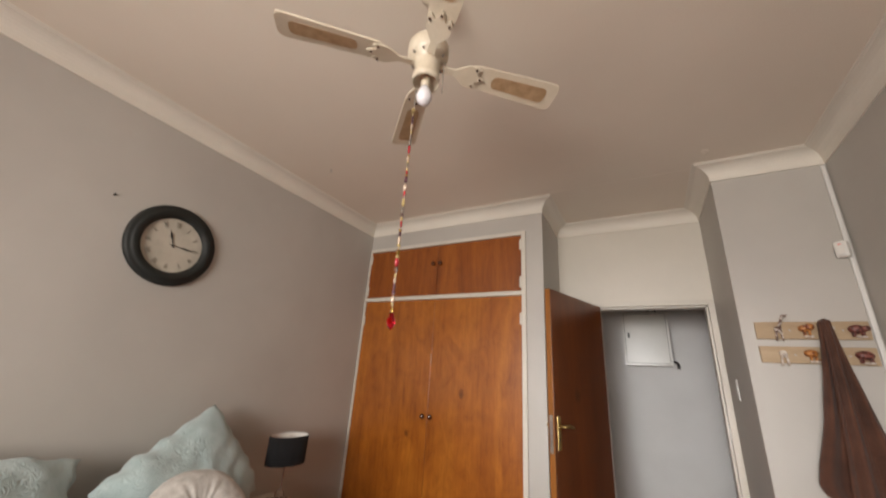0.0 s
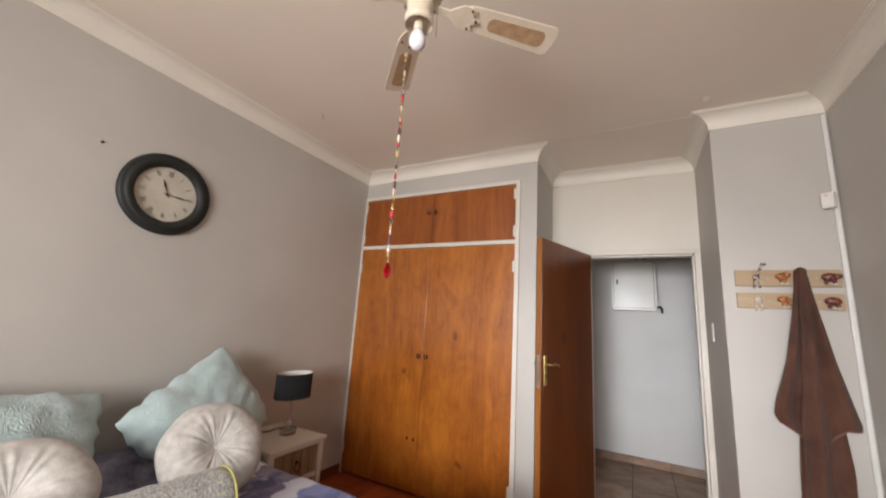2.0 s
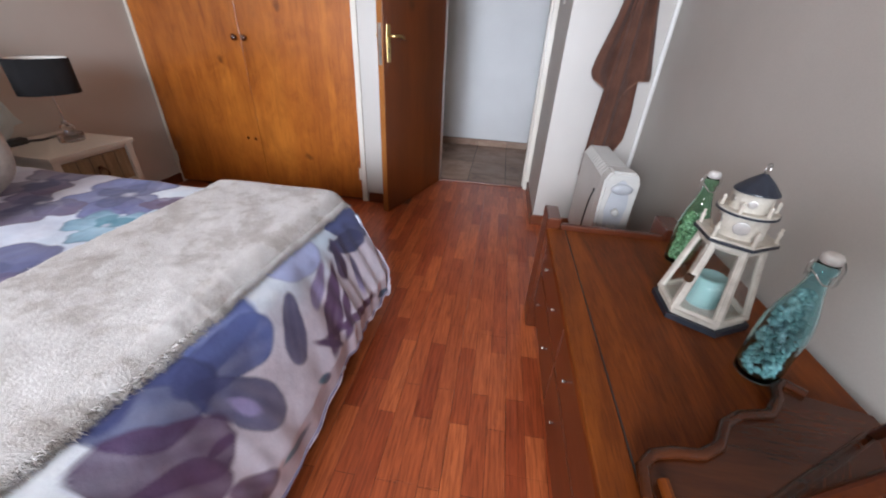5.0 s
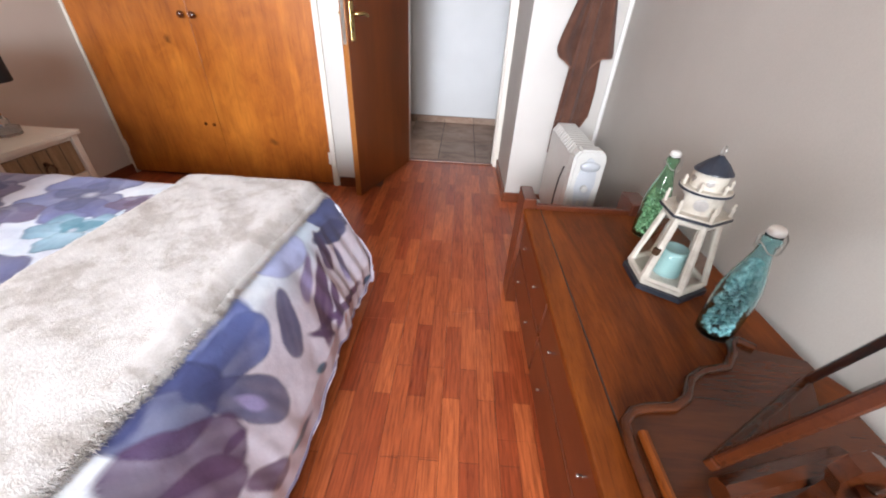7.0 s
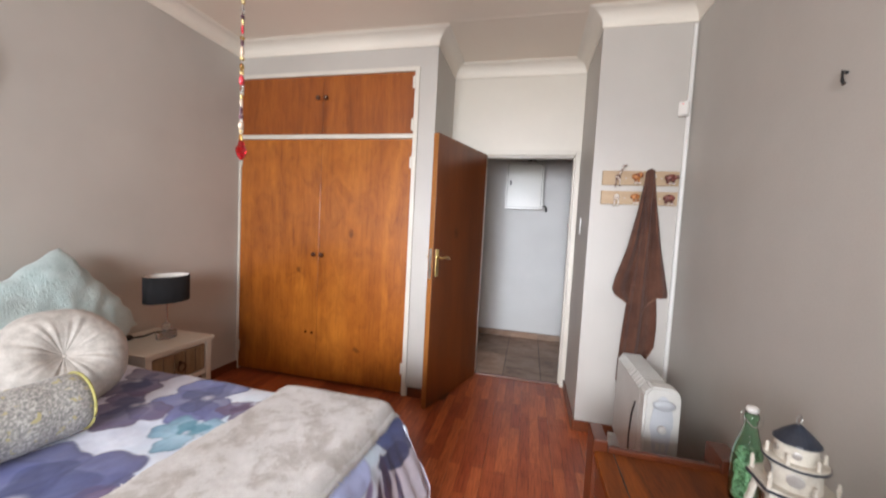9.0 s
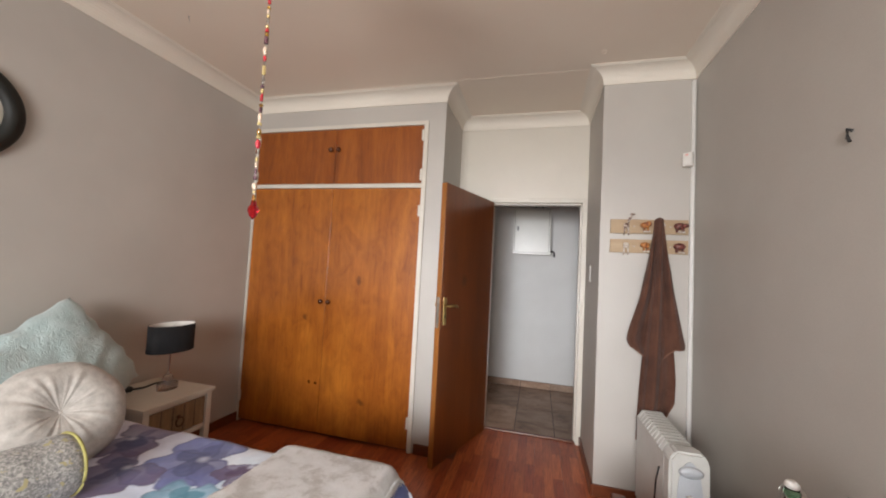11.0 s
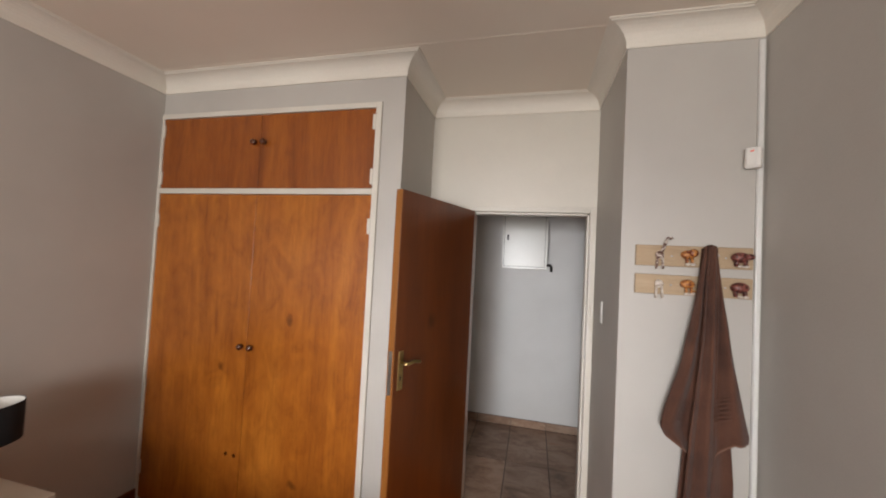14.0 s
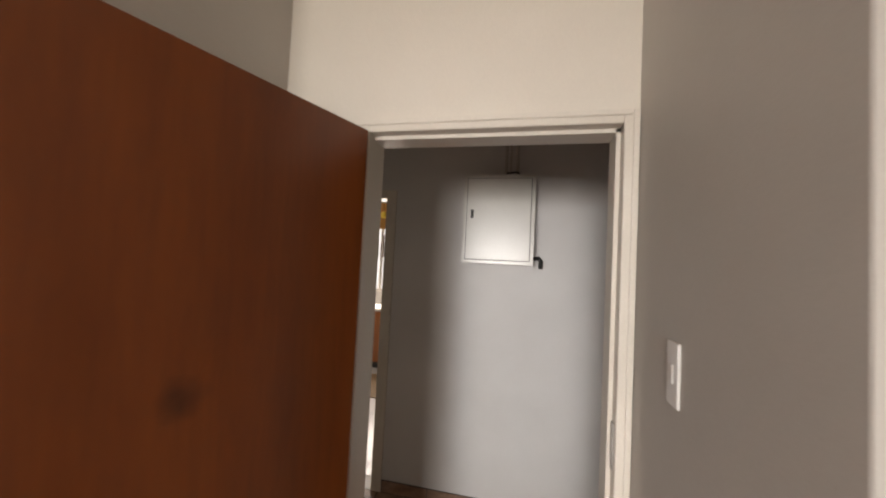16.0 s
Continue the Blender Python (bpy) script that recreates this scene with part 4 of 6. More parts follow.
towel = thing("hand_towel", (3.243, YH - 0.05, 1.80), "brown terry towel hanging gathered from a rack knob", "towel")
cloth_strip("back_fall", curve((0.40, 3.138), (0.55, 3.141), (0.75, 3.153), (0.95, 3.168), (1.3, 3.183), (1.8, 3.223)), curve((0.40, 3.173), (0.55, 3.348), (0.80, 3.358), (1.0, 3.343), (1.4, 3.293), (1.8, 3.263)),
            lambda u: 1.795, lambda u: 0.415 + 0.34 * u - 0.20 * max(0.0, u - 0.55) - 0.12 * math.sin(math.pi * u), 4.0, YH - 0.022, 0.018, 90, 50, 1.3, "")
cloth_strip("front_fall", curve((0.90, 3.163), (1.02, 3.061), (1.10, 3.078), (1.30, 3.138), (1.55, 3.185), (1.70, 3.208), (1.80, 3.221)), curve((0.90, 3.333), (1.0, 3.401), (1.10, 3.378), (1.30, 3.335), (1.55, 3.295), (1.70, 3.275), (1.80, 3.263)),
            lambda u: 1.800 + 0.010 * math.sin(math.pi * u), lambda u: 0.995 - 0.11 * math.sin(math.pi * min(1, u * 1.25)), 5.2, YH - 0.050, 0.046, 110, 64, 0.4, "")
cloth_strip("centre_fold", curve((0.40, 3.128), (0.75, 3.146), (1.0, 3.160), (1.4, 3.200), (1.8, 3.224)), curve((0.40, 3.238), (0.75, 3.258), (1.0, 3.264), (1.4, 3.262), (1.8, 3.258)),
            lambda u: 1.796, lambda u: 0.425 + 0.30 * max(0.0, u - 0.45), 3.2, YH - 0.084, 0.030, 100, 40, 2.1, "")
for k in range(6):
    part("border_band", tube([(3.235, YH - 0.100, 1.070 + 0.018 * k), (3.278, YH - 0.100, 1.085 + 0.018 * k), (3.325, YH - 0.096, 1.100 + 0.018 * k)], 0.0022, 5), terry, towel, "woven border band")
    part("border_band", tube([(3.071 + 0.007 * k, YH - 0.092, 1.075 + 0.018 * k), (3.113, YH - 0.094, 1.068 + 0.018 * k), (3.158, YH - 0.092, 1.060 + 0.018 * k)], 0.0022, 5), terry, towel, "woven border band")

heater = thing("oil_heater", (3.188, 4.5, 0), "white oil-filled radiator heater with grey control panel on the floor", "heater")
HX0, HX1 = 3.118, 3.268
for k in range(12):
    y = 4.307 + 0.041 * k
    part("fin", slab([(HX0 + 0.012, 0.13), (HX0, 0.15), (HX0, 0.60), (HX0 + 0.025, 0.638), (HX1 - 0.025, 0.638), (HX1, 0.60), (HX1, 0.15), (HX1 - 0.012, 0.13)], -0.0125, 0.0125, Matrix.Translation((0, y, 0)) @ Matrix.Rotation(radians(90), 4, "X")), rad_white, heater, "pressed steel fin")
    if k < 11:
        part("fin_web", boxed(HX0 + 0.010, HX1 - 0.010, y + 0.0127, y + 0.0283, 0.14, 0.615, 0.004), rad_white, heater)
part("side_plate", boxed(HX0 - 0.004, HX0 - 0.0005, 4.298, 4.768, 0.14, 0.600, 0.001), rad_white, heater, "smooth side plate")
bm = slab([(HX0 - 0.006, 0.10), (HX0 - 0.006, 0.615), (HX0 + 0.02, 0.652), (HX1 - 0.02, 0.652), (HX1 + 0.006, 0.615), (HX1 + 0.006, 0.10)], 0.0, 0.085, Matrix.Translation((0, 4.293, 0)) @ Matrix.Rotation(radians(90), 4, "X"))
bmesh.ops.bevel(bm, geom=bm.edges[:], offset=0.010, segments=2, affect="EDGES")
part("end_case", bm, rad_white, heater, "rounded white end case")
oval = [(3.193 + 0.050 * math.cos(a) * (1.0 if math.sin(a) > 0 else 0.86), 0.45 + 0.165 * math.sin(a)) for a in np.linspace(0, 2 * math.pi, 40, endpoint=False)]
panel_ob = part("control_panel", slab(oval, 0.0, 0.006, Matrix.Translation((0, 4.2085, 0)) @ Matrix.Rotation(radians(90), 4, "X")), rad_grey, heater, "grey oval control panel")
part("grip", lathe([(0, 0), (0.046, 0.002), (0.050, 0.010), (0.040, 0.018), (0, 0.020)], (3.193, 4.203, 0.575), 28, Matrix.Rotation(radians(90), 4, "X") @ Matrix.Diagonal((1, 0.52, 1, 1))), rad_grey, panel_ob, "oval carry grip", True)
part("dial", lathe([(0, 0), (0.019, 0.0), (0.017, 0.016), (0.010, 0.018), (0, 0.018)], (3.193, 4.2022, 0.455), 24, Matrix.Rotation(radians(90), 4, "X")), rad_white, panel_ob, "thermostat dial", True)
for dx in (-0.012, 0.012):
    part("rocker_switch", boxed(3.193 + dx - 0.009, 3.193 + dx + 0.009, 4.196, 4.2024, 0.345, 0.385, 0.002), rad_white, panel_ob)
part("power_cord", tube([(3.106, 4.33, 0.52), (3.098, 4.345, 0.45), (3.096, 4.36, 0.33), (3.096, 4.35, 0.22), (3.102, 4.34, 0.12)], 0.004), black_rubber, heater, "black power cord")
for y in (4.34, 4.72):
    part("foot", boxed(3.078, 3.308, y - 0.018, y + 0.018, 0.045, 0.128, 0.006), rad_white, heater)
    for x in (3.093, 3.293):
        part("castor", lathe([(0, -0.012), (0.022, -0.012), (0.022, 0.012), (0, 0.012)], (x, y, 0.0225), 16, Matrix.Rotation(radians(90), 4, "X")), black_rubber, heater)

# ---- bed ----
BX, BY0, BY1, BZ = 2.00, 2.02, 3.77, 0.575     # foot edge, two sides, top
bed = thing("bed", (1.0, 2.9, 0), "double bed with dark base under a flowered quilt", "bed")
part("base", boxed(0.03, BX - 0.03, BY0 + 0.04, BY1 - 0.04, 0.10, 0.34, 0.01), bed_base_cloth, bed, "dark upholstered bed base")
part("mattress", boxed(0.03, BX - 0.02, BY0 + 0.03, BY1 - 0.03, 0.342, BZ - 0.03, 0.04), shade_lining, bed, "white mattress")
for x in (0.12, BX - 0.15):
    for y in (BY0 + 0.12, BY1 - 0.12):
        part("leg", lathe([(0, 0), (0.022, 0), (0.03, 0.099), (0, 0.099)], (x, y, 0.0), 12), dark_knob, bed)

quilt_hem = plain("lilac_quilt_hem", (0.22, 0.20, 0.33), (0.42, 0.38, 0.52), 0.7, 14, 300, 0.2)
WHITE, LILAC, PERI, INDIGO, PLUM, TEAL, AQUA = (0.75, 0.80, 0.91), (0.32, 0.29, 0.54), (0.115, 0.165, 0.44), (0.036, 0.048, 0.155), (0.070, 0.028, 0.095), (0.06, 0.25, 0.36), (0.34, 0.62, 0.74)
# flowers on top: s and t along the cloth, radius, turn, petals
FLOWERS = [(1.20, 3.58, 0.20, 100, 5, PERI, INDIGO), (1.41, 3.60, 0.13, 230, 3, PLUM, PLUM), (1.33, 3.34, 0.12, 60, 4, TEAL, AQUA), (1.20, 2.95, 0.25, 10, 5, INDIGO, PERI), (1.38, 2.95, 0.17, 300, 3, PLUM, LILAC),
           (0.98, 3.42, 0.17, 150, 4, PLUM, INDIGO), (1.30, 2.62, 0.22, 60, 5, TEAL, AQUA), (0.75, 3.60, 0.18, 260, 4, PLUM, INDIGO), (0.70, 2.90, 0.25, 130, 5, INDIGO, PLUM), (0.98, 2.55, 0.2, 15, 5, PERI, LILAC), (1.7, 2.3, 0.25, 75, 5, PLUM, PERI)]
GREY_LILAC, ROSE = (0.105, 0.105, 0.215), (0.105, 0.048, 0.115)
# large petals over the foot edge: root, tip, half width, root colour, tip colour
PALE = (0.40, 0.46, 0.74)
PETALS = [(1.78, 2.60, 1.93, 2.86, 0.10, PERI, INDIGO), (1.88, 2.70, 1.945, 3.03, 0.065, PERI, PALE), (1.96, 3.20, 2.03, 3.44, 0.060, PALE, PALE), (1.93, 2.80, 1.985, 3.115, 0.080, PERI, PERI), (2.01, 2.84, 2.075, 3.110, 0.064, INDIGO, PERI), (1.90, 2.70, 2.06, 2.92, 0.085, INDIGO, INDIGO), (2.02, 2.865, 2.250, 2.990, 0.056, INDIGO, GREY_LILAC), (2.09, 2.895, 2.200, 2.945, 0.018, LILAC, LILAC),
          (1.98, 2.66, 2.175, 2.860, 0.066, PLUM, PLUM), (2.06, 2.64, 2.225, 2.810, 0.056, PLUM, ROSE), (2.145, 2.79, 2.165, 2.880, 0.016, PLUM, PLUM), (2.235, 2.775, 2.360, 2.880, 0.034, ROSE, PLUM), (2.13, 2.60, 2.30, 2.72, 0.06, PLUM, ROSE)]
PETALS += [(2.04, 3.215, 2.220, 3.100, 0.048, GREY_LILAC, GREY_LILAC), (2.085, 3.47, 2.315, 3.235, 0.044, PLUM, ROSE), (2.05, 3.43, 2.155, 3.260, 0.030, ROSE, LILAC), (2.235, 3.23, 2.365, 3.660, 0.022, PLUM, ROSE), (2.17, 3.46, 2.34, 3.34, 0.024, ROSE, PLUM), (2.20, 3.19, 2.33, 3.33, 0.016, PLUM, PLUM),
           (1.925, 3.52, 2.100, 3.810, 0.080, PERI, INDIGO), (2.055, 3.49, 2.135, 3.75, 0.042, INDIGO, INDIGO), (2.03, 3.53, 2.19, 3.50, 0.036, INDIGO, PLUM), (1.905, 3.21, 1.975, 3.305, 0.026, INDIGO, PERI), (2.12, 3.60, 2.30, 3.56, 0.026, INDIGO, LILAC)]
PETALS += [(2.335, 2.885, 2.358, 3.040, 0.018, TEAL, INDIGO), (2.300, 3.125, 2.338, 3.205, 0.018, TEAL, INDIGO), (2.365, 3.64, 2.425, 3.80, 0.020, INDIGO, TEAL), (2.36, 2.62, 2.22, 2.40, 0.045, PLUM, ROSE), (2.05, 2.48, 2.03, 2.20, 0.085, PERI, INDIGO), (2.10, 2.45, 2.22, 2.22, 0.06, GREY_LILAC, LILAC)]


def cheap_noise(x, y, seed):
    r = np.random.RandomState(seed)
    out = np.zeros_like(x)
    for k in range(7):
        fx, fy, ph = r.uniform(-1, 1), r.uniform(-1, 1), r.uniform(0, 6.28)
        s = 6 * 1.55 ** k
        out += np.sin(s * (fx * x + fy * y) + ph + 0.8 * np.sin(s * 0.6 * (fy * x - fx * y))) / 1.35 ** k
    return out / 3.0


def paint(s, t):
    """The print over the cloth: pale ground, soft washes, shade down the foot side, then flowers of overlapping petals.
    """
    col = np.empty((len(s), 3))
    n1, n2 = cheap_noise(s, t, 1), cheap_noise(s, t, 2)
    col[:] = WHITE
    wash = np.clip(0.5 + 0.8 * n1, 0, 1)[:, None]
    col = col * (1 - 0.35 * wash) + 0.35 * wash * np.array((0.50, 0.60, 0.80))
    wash = np.clip(-0.2 + 0.9 * n2, 0, 1)[:, None]
    col = col * (1 - 0.6 * wash) + 0.6 * wash * np.array(AQUA)
    head = (np.clip((1.30 - s) / 0.5, 0, 1) * np.clip(0.20 + 0.6 * n2, 0, 0.7))[:, None]
    col = col * (1 - head) + head * np.array((0.50, 0.43, 0.58))
    # The ground past the foot edge is painted darker, its shade kept in the colour.
    fall_shade = np.clip((s - 2.02) / 0.12, 0, 1)[:, None] * (0.75 + 0.25 * np.clip(n2, -1, 1))[:, None]
    col = col * (1 - fall_shade) + fall_shade * np.array((0.62, 0.57, 0.67))
    r = np.random.RandomState(5)
    ss, tt = s + 0.012 * cheap_noise(s * 1.7, t * 1.7, 3), t + 0.012 * cheap_noise(s * 1.7, t * 1.7, 4)
    for fx, fy, R, deg, k, c1, c2 in FLOWERS:
        for p in range(k):
            a = radians(deg + p * 360 / k * (0.8 if k > 3 else 0.4) + r.uniform(-14, 14))
            cx, cy = fx + 0.55 * R * math.cos(a), fy + 0.55 * R * math.sin(a)
            du, dv = (ss - cx) * math.cos(a) + (tt - cy) * math.sin(a), -(ss - cx) * math.sin(a) + (tt - cy) * math.cos(a)
            d = np.sqrt((du / (0.56 * R)) ** 2 + (dv / (R * r.uniform(0.36, 0.50))) ** 2)
            d = d + 0.10 * np.sin(5 * np.arctan2(dv, du))
            edge = np.clip((1.0 - d) / 0.025, 0, 1)
            rim = np.exp(-((d - 0.93) / 0.07) ** 2)
            along_petal = np.clip(0.5 + 0.85 * du / R, 0, 1)
            veins = 0.5 + 0.5 * np.sin(26 * np.arctan2(dv, du + 0.8 * R) + 2 * n2)
            mixc = np.clip(1.05 * (1 - along_petal) + 0.35 * n2 - 0.12 * veins, 0, 1)[:, None]
            base = np.array(c1) * (1 - mixc) + np.array(c2) * mixc
            base = base * (1 - 0.35 * rim[:, None])
            base = base * 0.86 + 0.14 * np.array(LILAC) * (1 + 0.5 * np.clip(n2, -0.8, 0.8))[:, None]
            alpha = (edge * np.clip(0.72 + 0.20 * along_petal + 0.32 * n1 + 0.22 * rim, 0.25, 0.97))[:, None]
            col = col * (1 - alpha) + base * alpha
        for p in range(max(2, k - 2)):
            a = radians(deg + 25 + p * 300 / k + r.uniform(-30, 30))
            cx, cy = fx + 0.30 * R * math.cos(a), fy + 0.30 * R * math.sin(a)
            du, dv = (ss - cx) * math.cos(a) + (tt - cy) * math.sin(a), -(ss - cx) * math.sin(a) + (tt - cy) * math.cos(a)
            d = np.sqrt((du / (0.42 * R)) ** 2 + (dv / (R * r.uniform(0.22, 0.32))) ** 2) + 0.12 * np.sin(4 * np.arctan2(dv, du) + p)
            edge = np.clip((1.0 - d) / 0.06, 0, 1)
            dark = np.array(c1 if c2 in (LILAC, AQUA, PERI) else c2)
            alpha = (edge * np.clip(0.55 + 0.45 * n2, 0.2, 0.85))[:, None]
            col = col * (1 - alpha) + dark * alpha
        d = np.sqrt((ss - fx) ** 2 + (tt - fy) ** 2) / (0.13 * R)
        spot = (np.clip(1.2 - d, 0, 1) * 0.8)[:, None]
        col = col * (1 - spot) + spot * np.array((0.62, 0.66, 0.80))
    for s0, t0, s1, t1, half, c1, c2 in PETALS:
        long = math.hypot(s1 - s0, t1 - t0)
        ux, uy = (s1 - s0) / long, (t1 - t0) / long
        w = ((ss - s0) * ux + (tt - t0) * uy) / long
        dv = -(ss - s0) * uy + (tt - t0) * ux
        wide = half * (0.80 + 0.45 * np.clip(w, 0, 1))
        lobe = 0.07 * np.sin(9 * w + 30 * s0) + 0.06 * np.sin(40 * dv + 50 * t0) + 0.07 * cheap_noise(s * 2.2, t * 2.2, 6)
        d = np.sqrt((2 * w - 1) ** 2 + (dv / wide) ** 2) ** 1.0 + lobe
        edge = np.clip((1.0 - d) / (0.0065 / half), 0, 1)
        rim = np.exp(-((d - 0.95) / 0.05) ** 2)
        streak = 0.5 + 0.5 * np.sin(dv / half * 9 + 2.5 * n2 + 1.5 * w)
        mixc = np.clip(w * 1.1 - 0.1 + 0.40 * n2 - 0.10 * streak, 0, 1)[:, None]
        base = (np.array(c1) * (1 - mixc) + np.array(c2) * mixc) * (1 - 0.30 * rim[:, None])
        alpha = (edge * np.clip(0.92 + 0.06 * streak + 0.20 * n1 + 0.2 * rim, 0.55, 0.99))[:, None]
        col = col * (1 - alpha) + base * alpha
    return np.clip(col, 0.01, 0.85)


def lay_quilt():
    step = 0.0060
    s = np.arange(0.10, BX + 0.47, step)
    t = np.arange(BY0 - 0.42, BY1 + 0.40, step)
    S, T = [a.ravel() for a in np.meshgrid(s, t, indexing="ij")]
    r = 0.075
    q = r * math.pi / 2

    def edge(a, lim):
        """Distance along the cloth to (outward place, drop) past an edge."""
        e = a - (lim - r)
        ang = np.clip(e, 0, q) / r
        out = np.where(e <= 0, a, lim - r + r * np.sin(ang))
        drop = np.where(e <= 0, 0, r * (1 - np.cos(ang))) + np.maximum(e - q, 0)
        return out, drop

    X, dx = edge(S, BX)
    Ya, dya = edge(T, BY1)
    Yb, dyb = edge(-T, -BY0)
    Y = np.where(T > (BY0 + BY1) / 2, Ya, -Yb)
    dy = np.where(T > (BY0 + BY1) / 2, dya, dyb)
    side = np.where(T > (BY0 + BY1) / 2, 1.0, -1.0)
    drop = np.maximum(dx, dy)
    both = np.minimum(dx, dy)
    n1, n2 = cheap_noise(S * 0.7, T * 0.7, 11), cheap_noise(S * 2.0, T * 2.0, 12)
    n3 = np.abs(cheap_noise(S * 1.3, T * 1.3, 13)) * np.clip(0.5 + n1, 0, 1)
    Z = BZ - drop + 0.010 * n1 + 0.0035 * n2 - 0.006 * n3
    hang_x, hang_y = np.clip(dx / 0.35, 0, 1), np.clip(dy / 0.35, 0, 1)
    X += hang_x * (0.145 + (0.35 + np.clip((T - 3.10) / 0.35, 0, 1)) * (0.0065 * np.sin(T * 29 + 2.5 * np.sin(T * 6) + 3.0 * S) + 0.0030 * np.sin(T * 71 + 3 * np.sin(T * 9) - 4.0 * S)) + 0.004 * cheap_noise(S * 2.2, T * 2.2, 14))
    Y += side * hang_y * (0.05 + 0.030 * np.sin(S * 23 + 2 * np.sin(S * 7)))
    # gathered corner: the two hanging sides swing outwards into one fold
    X += 0.02 * both
    Y += side * -0.10 * both
    Z = np.maximum(Z, 0.125 + 0.012 * np.sin(T * 11 + S * 9))
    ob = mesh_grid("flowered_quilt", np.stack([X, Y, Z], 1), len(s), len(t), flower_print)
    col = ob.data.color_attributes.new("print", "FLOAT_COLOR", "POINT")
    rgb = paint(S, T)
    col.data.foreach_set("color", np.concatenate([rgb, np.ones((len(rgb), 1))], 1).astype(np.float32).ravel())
    so = ob.modifiers.new("thickness", "SOLIDIFY")
    so.thickness, so.offset = 0.008, -1.0
    foot_line = np.stack([X, Y, Z], 1).reshape(len(s), len(t), 3)[-1][::3]
    part("hem", tube([tuple(p) for p in foot_line], 0.0055, 6), quilt_hem, ob, "lilac stitched hem", True)
    return tagged(ob, "white quilt printed with blue and purple watercolour flowers on the bed", "quilt")


lay_quilt()


def lay_throw():
    step = 0.009
    s = np.arange(0, 0.56, step)
    t = np.arange(BY0 - 0.10, BY1 + 0.10, step)
    S, T = [a.ravel() for a in np.meshgrid(s, t, indexing="ij")]
    n1 = cheap_noise(S * 2, T * 2, 21)
    rs = np.random.RandomState(9)
    hem = 0.022 * cheap_noise(T * 1.2, T * 0.3, 22)
    X = 1.455 + S * 0.985 + (T - 3.78) * 0.044 + hem * np.where(S > 0.28, 0.5, 1.0)
    over = np.maximum(T - (BY1 - 0.06), 0)
    Y = np.where(over > 0, BY1 - 0.06 + 0.085 * np.sin(np.clip(over / 0.085, 0, 1.5)), T)
    top = 0.034 * np.clip(np.minimum(S, 0.555 - S) / 0.035, 0, 1) ** 0.6
    bend = np.maximum(X - (BX - 0.075), 0)
    Z = BZ + 0.004 + top + 0.003 * n1 + 0.006 * cheap_noise(S * 0.7, T * 0.7, 23) + rs.uniform(-0.0009, 0.0009, len(S)) - 4.5 * bend ** 2 - np.where(over > 0, 0.10 * (1 - np.cos(np.clip(over / 0.085, 0, 1.5))), 0)
    X += rs.uniform(-0.002, 0.002, len(S))
    ob = mesh_grid("plush_throw", np.stack([X, Y, Z], 1), len(s), len(t), fur)
    rows = np.stack([X, Y, Z], 1).reshape(len(s), len(t), 3)
    tuft_rng = np.random.RandomState(31)
    verts, faces = [], []
    for line, out, count in ((rows[-1], Vector((1, 0, 0)), 22000), (rows[0], Vector((-1, 0, 0)), 2500), (rows[:, -1], Vector((0, 1, 0)), 1800)):
        for _ in range(count):
            k = tuft_rng.randint(1, len(line) - 1)
            f = tuft_rng.uniform(0, 1)
            root = Vector(line[k - 1]).lerp(Vector(line[k]), f) - out * tuft_rng.uniform(0.0, 0.022)
            root.z += tuft_rng.uniform(-0.012, 0.012)
            way = (out + Vector(tuft_rng.uniform(-0.55, 0.55, 3)) + Vector((0, 0, -0.25))).normalized()
            side = way.orthogonal().normalized()
            side.rotate(Matrix.Rotation(tuft_rng.uniform(0, 6.28), 3, way))
            wide, long = tuft_rng.uniform(0.0006, 0.0013), tuft_rng.uniform(0.010, 0.020)
            other = way.cross(side)
            n0 = len(verts)
            for a in range(3):
                verts.append(root + side * wide * math.cos(2.094 * a) + other * wide * math.sin(2.094 * a))
            verts.append(root + way * long)
            faces += [(n0, n0 + 1, n0 + 3), (n0 + 1, n0 + 2, n0 + 3), (n0 + 2, n0, n0 + 3)]
    me = bpy.data.meshes.new("plush_pile")
    me.from_pydata([tuple(v) for v in verts], [], faces)
    bm = bmesh.new()
    bm.from_mesh(me)
    bpy.data.meshes.remove(me)
    tagged(part("plush_pile", bm, fur, ob, "soft plush pile along the edges"), kind="stuff")
    so = ob.modifiers.new("thickness", "SOLIDIFY")
    so.thickness, so.offset = 0.014, -1.0
    return tagged(ob, "cream plush throw folded in a strip across the bed foot", "throw")


lay_throw()


